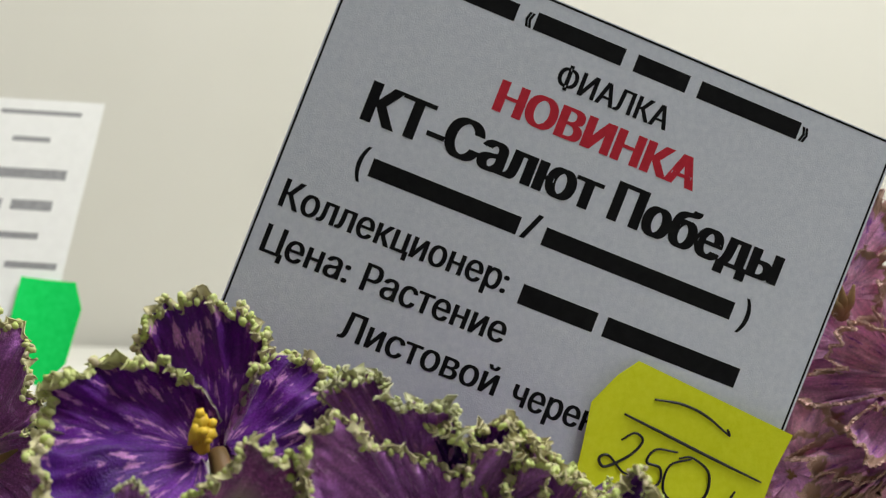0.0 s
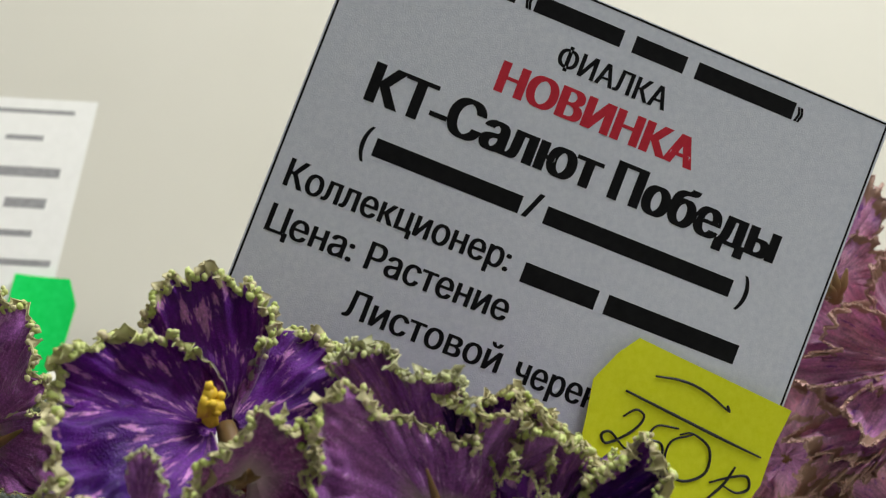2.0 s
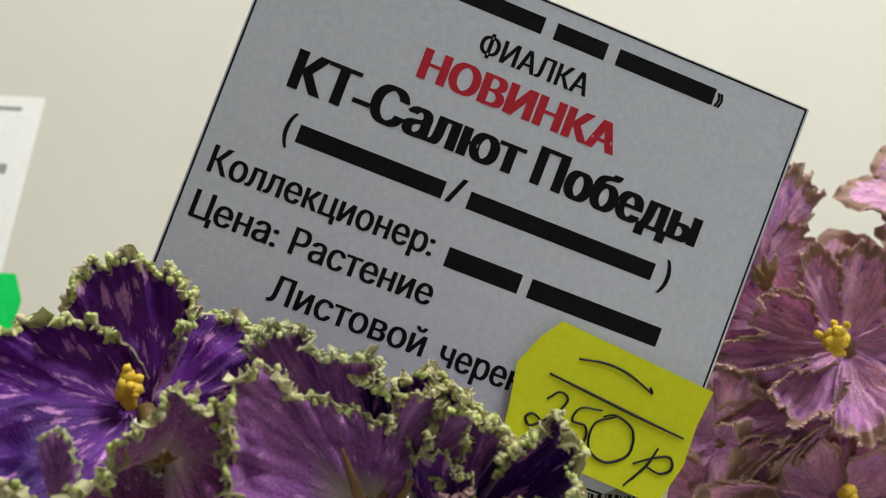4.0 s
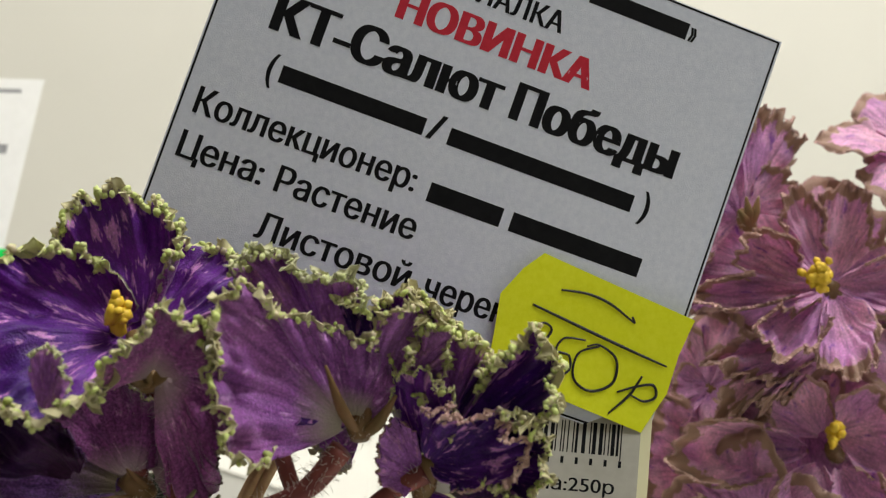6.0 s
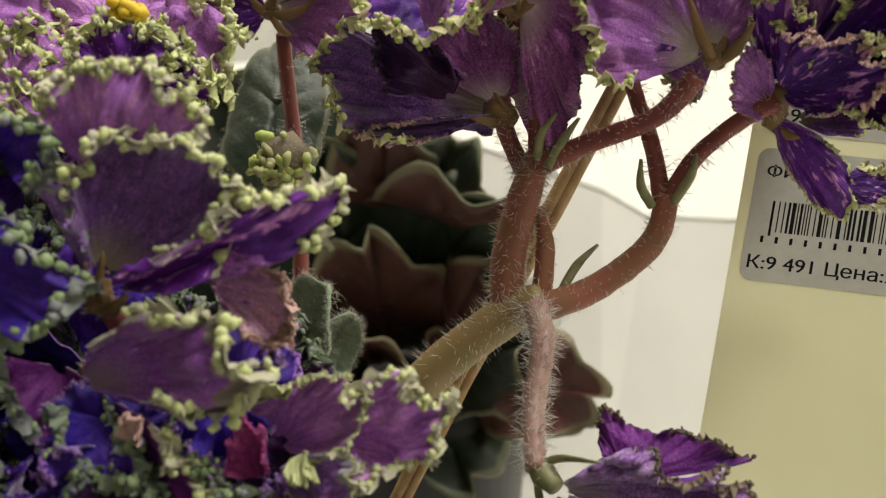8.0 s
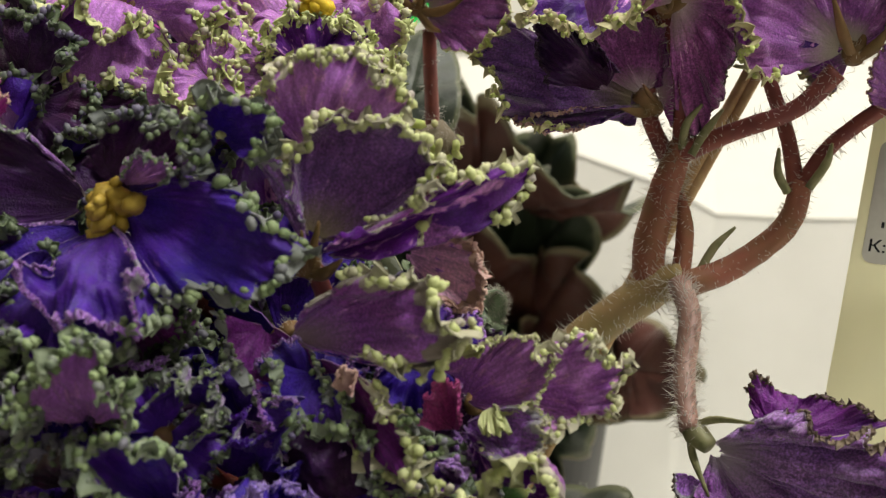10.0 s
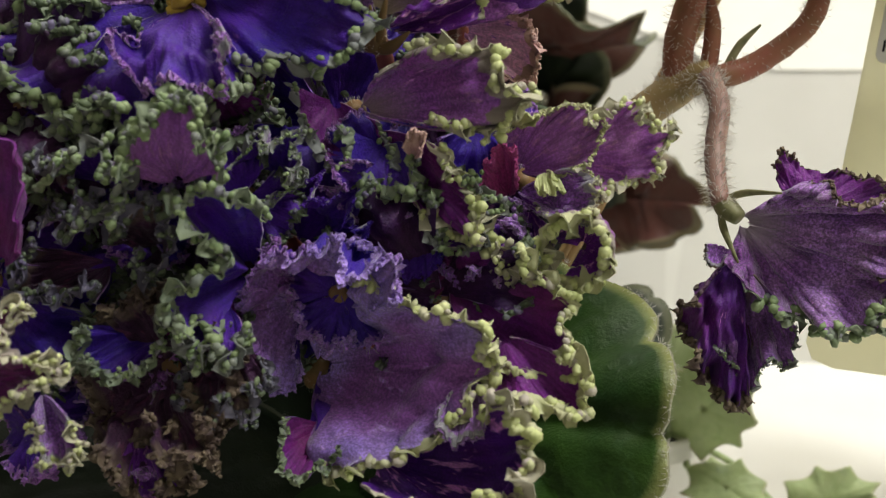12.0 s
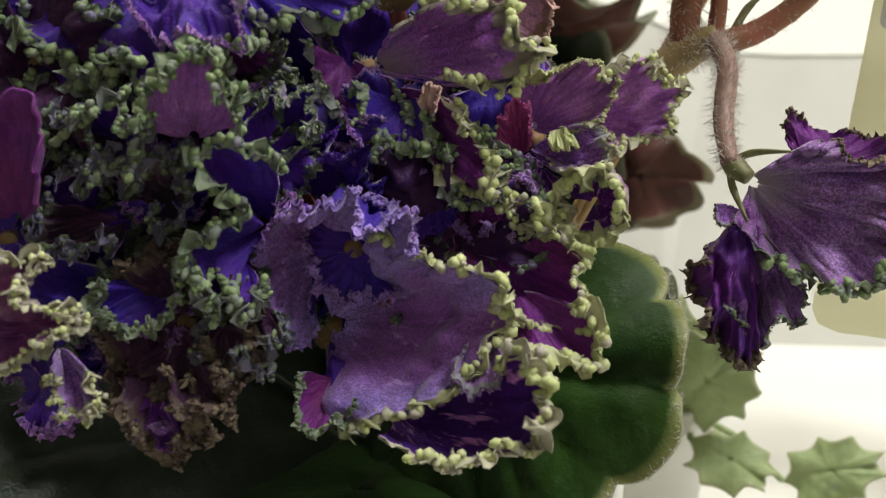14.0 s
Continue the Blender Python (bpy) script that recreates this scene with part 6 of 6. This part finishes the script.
lobe(bloom_head, (111, 266, 232), [(109.5, 266, 240.5), (109.5, 266, 251), (115, 266, 254.5), (121, 266, 252), (120.5, 264, 239)], NEAR, MV, 0.45, 7203, belly=-0.1, ruffle=0.04)
lobe(bloom_head, (108, 263, 228), [(103, 256, 225), (91, 250, 224.5), (85.5, 247, 219.5), (91, 246, 215.5), (100, 247, 216.5), (104.5, 252, 222)], NEAR, MV, 0.45, 7204, belly=-0.12, ruffle=0.05)
lobe(bloom_head, (110, 263, 228), [(104, 252, 223), (101, 247, 216), (105.5, 246, 212.5), (113.5, 247, 214), (117.5, 252, 224.5)], NEAR, MV, 0.45, 7205, belly=-0.12, ruffle=0.05)
lobe(bloom_head, (111.5, 264, 230.5), [(118, 260, 235), (124, 258, 237), (128, 256, 229), (121, 256, 223)], NEAR, MV, 0.45, 7206, belly=-0.1, ruffle=0.04)
lobe(bloom_head, (109, 270, 216.5), [(102.5, 256, 213), (91, 252, 210), (79, 252, 214), (82.5, 256, 217.5), (93, 262, 219)], NEAR, MV, 0.45, 7207, belly=-0.08, ruffle=0.05)
lobe(bloom_head, (107.5, 270, 211), [(100.5, 258, 209), (89, 255, 204.5), (81.5, 256, 206.5), (87, 262, 210.5)], NEAR, MV, 0.45, 7208, belly=0.1, ruffle=0.07)
bloom_head = flower(mauve, (110, 268, 191), (0, -1, 0.2), [], V, seed=361, calyx=(113.5, 274, 188), sepals=[], anther=((107, 259, 197), 1.8, 8))
lobe(bloom_head, (104.5, 268, 191), [(94.5, 258, 197.5), (83.5, 255, 200.5), (74, 254, 198.5), (71.5, 254, 192), (77, 254, 186), (88.5, 256, 184.5), (96.5, 260, 188)], NEAR, MV, 0.45, 7220, belly=-0.2, ruffle=0.03)
lobe(bloom_head, (108.5, 269, 194), [(94.5, 262, 197), (90.5, 260, 206), (100, 260, 209.5), (108.5, 262, 204.5), (109.5, 265, 195.5)], NEAR, MV, 0.45, 7221, belly=-0.15, ruffle=0.04)
lobe(bloom_head, (111.5, 268, 194.5), [(109, 262, 203), (117, 260, 206), (123, 260, 196.5), (121.5, 260, 184.5), (114, 262, 187)], NEAR, MV, 0.45, 7222, belly=-0.12, ruffle=0.05)
lobe(bloom_head, (106.5, 266, 188), [(94.5, 256, 187.5), (90.5, 253, 180), (96.5, 252, 175), (104, 253, 178), (107, 257, 184)], NEAR, MV, 0.45, 7223, belly=-0.15, ruffle=0.05)
lobe(bloom_head, (110.5, 266, 187.5), [(105.5, 254, 179.5), (110, 253, 173), (119.5, 254, 176.5), (118, 258, 186)], NEAR, MV, 0.45, 7224, belly=-0.15, ruffle=0.05)
lobe(bloom_head, (105, 272, 200), [(96, 262, 203.5), (97, 260, 209), (88.5, 262, 210.5), (82, 264, 204), (89, 266, 198)], FAR, MV, 0.45, 7225, belly=0.1, ruffle=0.06)
lobe(bloom_head, (86, 282, 185), [(79.5, 276, 202.5), (71.5, 275, 203.5), (66.5, 275, 192.5), (67.5, 275, 177), (78.5, 276, 172.5)], FAR, MV, 0.45, 7226, belly=0.08, ruffle=0.06)
lobe(bloom_head, (91, 276, 172), [(78, 268, 182), (69.5, 267, 176), (72, 267, 165), (88, 267, 161.5), (94, 268, 170.5)], NEAR, MV, 0.45, 7227, belly=-0.1, ruffle=0.06)
bloom_head = flower(mauve, (97, 276, 237), (0, -1, 0.2), [], V, seed=362, calyx=(97.5, 280, 236), sepals=[])
lobe(bloom_head, (98.5, 276, 236), [(81, 272, 234), (77, 272, 240), (80.5, 272, 249), (88.5, 272, 254.5), (96, 273, 250)], FAR, MV, 0.45, 7240, belly=0.1, ruffle=0.04)
lobe(bloom_head, (98, 277, 234.5), [(85, 272, 225.5), (76, 272, 224.5), (74.5, 272, 232.5), (81.5, 273, 238)], FAR, MV, 0.45, 7241, belly=0.1, ruffle=0.05)
for i, (tip, nrm) in enumerate((((60, 330, 120), (0, -0.5, 0.8)), ((180, 250, 100), (0, -0.5, 0.8)), ((180, 340, 120), (0, -0.4, 0.9)))):
    leaf(mauve, (125, 285, 70), tip, nrm, 50, [M_LEAF_DARK, M_LEAF_RED], 10, 0.06, 0.04, 0.05, 20 + i, edge_hair=0)

pot("flower_pot", (-0.205, 0.345, 0.0), 0.048, 0.075, "white plastic flower pot with a magenta violet")
pink = thing("african_violet", (-0.205, 0.345, 0.065), "bright magenta african violet with ruffled petals", "potted flower", "potted violets")
for i, (c, f) in enumerate((((-176, 330, 236), (0.2, -0.85, 0.4)), ((-214, 326, 232), (0.2, -0.9, 0.3)), ((-198, 338, 254), (0, -0.8, 0.5)), ((-236, 330, 246), (0.2, -0.9, 0.3)), ((-186, 326, 212), (0.1, -0.95, 0.1)))):
    f = unit(f)
    bloom(pink, c, f, 21, 8, [M_PINK, M_PINK, M_RIM_PINK], 0.9, 80 + i, None, ruffle=0.11, crumple=0.06)
    stem(pink, [np.asarray(c) - f * 3, (-203, 345, 150), (-205, 347, 66)], [1.5, 1.6, 1.8], M_STEM_RED, "peduncle", 0, 1, 90 + i)

pot("flower_pot", (-0.105, 0.395, 0.0), 0.052, 0.085, "black plastic flower pot with a dark-leaved violet", M_BLACK)
dark = thing("african_violet", (-0.105, 0.395, 0.075), "dark-leaved violet with wavy red-backed leaves", "potted plant", "potted violets")
for i, (tip, nrm, w, red, base) in enumerate((
    ((-46, 312, 160), (-0.2, -0.55, -0.8), 44, 1, (-104, 372, 150)),
    ((-36, 326, 96), (-0.3, -0.8, 0.3), 40, 1, (-96, 380, 100)),
    ((-96, 330, 190), (0.2, -0.8, -0.4), 46, 1, (-104, 385, 120)),
    ((-132, 330, 206), (0.3, -0.8, 0.2), 50, 0, (-110, 390, 110)),
    ((-50, 320, 120), (-0.3, -0.8, 0.4), 44, 0, (-100, 385, 90)),
    ((-110, 310, 130), (0.0, -0.8, 0.5), 54, 0, (-105, 390, 95)),
    ((-150, 320, 150), (0.3, -0.8, 0.3), 54, 0, (-110, 390, 95)),
    ((-70, 330, 70), (0.0, -0.7, 0.6), 50, 0, (-100, 390, 90)),
    ((-120, 340, 182), (0.1, -0.95, 0.1), 60, 0, (-112, 372, 108)),
    ((-152, 345, 205), (0.1, -0.95, 0.1), 54, 0, (-128, 374, 130)),
    ((-126, 348, 212), (0.0, -0.95, 0.2), 48, 0, (-116, 376, 140)),
    ((-82, 345, 170), (-0.1, -0.95, 0.2), 50, 0, (-104, 372, 100)),
    ((-100, 325, 150), (0.1, -0.9, 0.3), 52, 1, (-104, 372, 98)),
    ((-142, 350, 180), (0.2, -0.95, 0.2), 56, 0, (-116, 380, 100)),
    ((-64, 335, 140), (-0.2, -0.9, 0.3), 44, 1, (-96, 375, 92)),
    ((-27.8, 300, 109.3), (-0.1, -0.9, 0.3), 36, 1, (-64.1, 345, 103.5)),
    ((-124, 318, 108), (0.0, -0.9, 0.4), 56, 0, (-106, 380, 88)),
    ((-71, 345, 181), (-0.1, -0.95, 0.2), 46, 0, (-102, 375, 122)),
    ((-111, 350, 183), (0.2, -0.95, 0.2), 48, 0, (-110, 380, 121)),
    ((-64, 335, 161), (-0.2, -0.9, 0.3), 40, 0, (-96, 372, 115)),
    ((-88, 322, 104), (-0.1, -0.9, 0.4), 52, 0, (-100, 380, 86)),
)):
    leaf(dark, base, tip, nrm, w, [M_LEAF_RED, M_LEAF_DARK] if red else [M_LEAF_DARK, M_LEAF_RED], 9, 0.09, 0.07, 0.05, 40 + i, edge_hair=0)

pot("flower_pot", (-0.051, 0.272, 0.0), 0.032, 0.052, "white plastic flower pot with a pale-leaved plant")
pale = thing("seedling_plant", (-0.045, 0.272, 0.044), "young pale green violet with pointed leaf teeth", "potted plant", "potted violets")
for i, (base, tip, nrm, w) in enumerate((((-36, 250, 50), (-16, 234, 78), (0.1, -0.9, 0.4), 32), ((-4, 242, 34), (22, 232, 46), (0.0, -0.8, 0.6), 22), ((-30, 246, 44), (-8, 228, 40), (0.2, -0.7, 0.6), 22), ((-30, 262, 52), (-46, 240, 86), (0, -0.9, 0.4), 34))):
    leaf(pale, base, tip, nrm, w, [M_LEAF_PALE, M_LEAF_PALE], 9, 0.22, 0.05, 0.05, 60 + i, edge_hair=60, point=1.0)
    stem(pale, [(-45, 272, 45), (base[0] * 0.5 - 17, base[1] * 0.5 + 136, base[2] * 0.5 + 25), base], [1.2, 1.1, 1.0], M_LEAF_PALE, "leaf_stalk", 0, 1, 65 + i)

# white planter behind the stalks, with a sloping front and lid
planter = thing("planter", (0.05, 0.55, 0.0), "white plastic planter with a sloping front and lid", "planter")
front = [(-0.22, 0.203), (-0.115, 0.173), (-0.034, 0.143), (-0.014, 0.131), (0.022, 0.129), (0.30, 0.129)]
n = len(front)
sh = Shape()
v = [(x, 0.452, 0.0) for x, z in front] + [(x, 0.5005, z - 0.0012) for x, z in front] + [(x, 0.64, 0.19) for x, z in front] + [(x, 0.64, 0.0) for x, z in front]
sh.add(v, [(k * n + i, k * n + i + 1, (k + 1) * n + i + 1, (k + 1) * n + i) for k in range(3) for i in range(n - 1)] + [(0, n, 2 * n, 3 * n), (n - 1, 4 * n - 1, 3 * n - 1, 2 * n - 1)])
sh.done("body", [M_PLANTER], planter, "", False)
sh = Shape()
v = [(x, 0.500, z) for x, z in front] + [(x, 0.645, 0.206 - 0.03 * (x + 0.22)) for x, z in front]
v += [(x, y, z - 0.0012) for x, y, z in v]
sh.add(v, [(i, i + 1, i + 1 + n, i + n) for i in range(n - 1)] + [(2 * n + i, 3 * n + i, 3 * n + i + 1, 2 * n + i + 1) for i in range(n - 1)] + [(i, 2 * n + i, 2 * n + i + 1, i + 1) for i in range(n - 1)])
sh.done("lid", [M_PLANTER], planter, "bright white sloping lid", False)
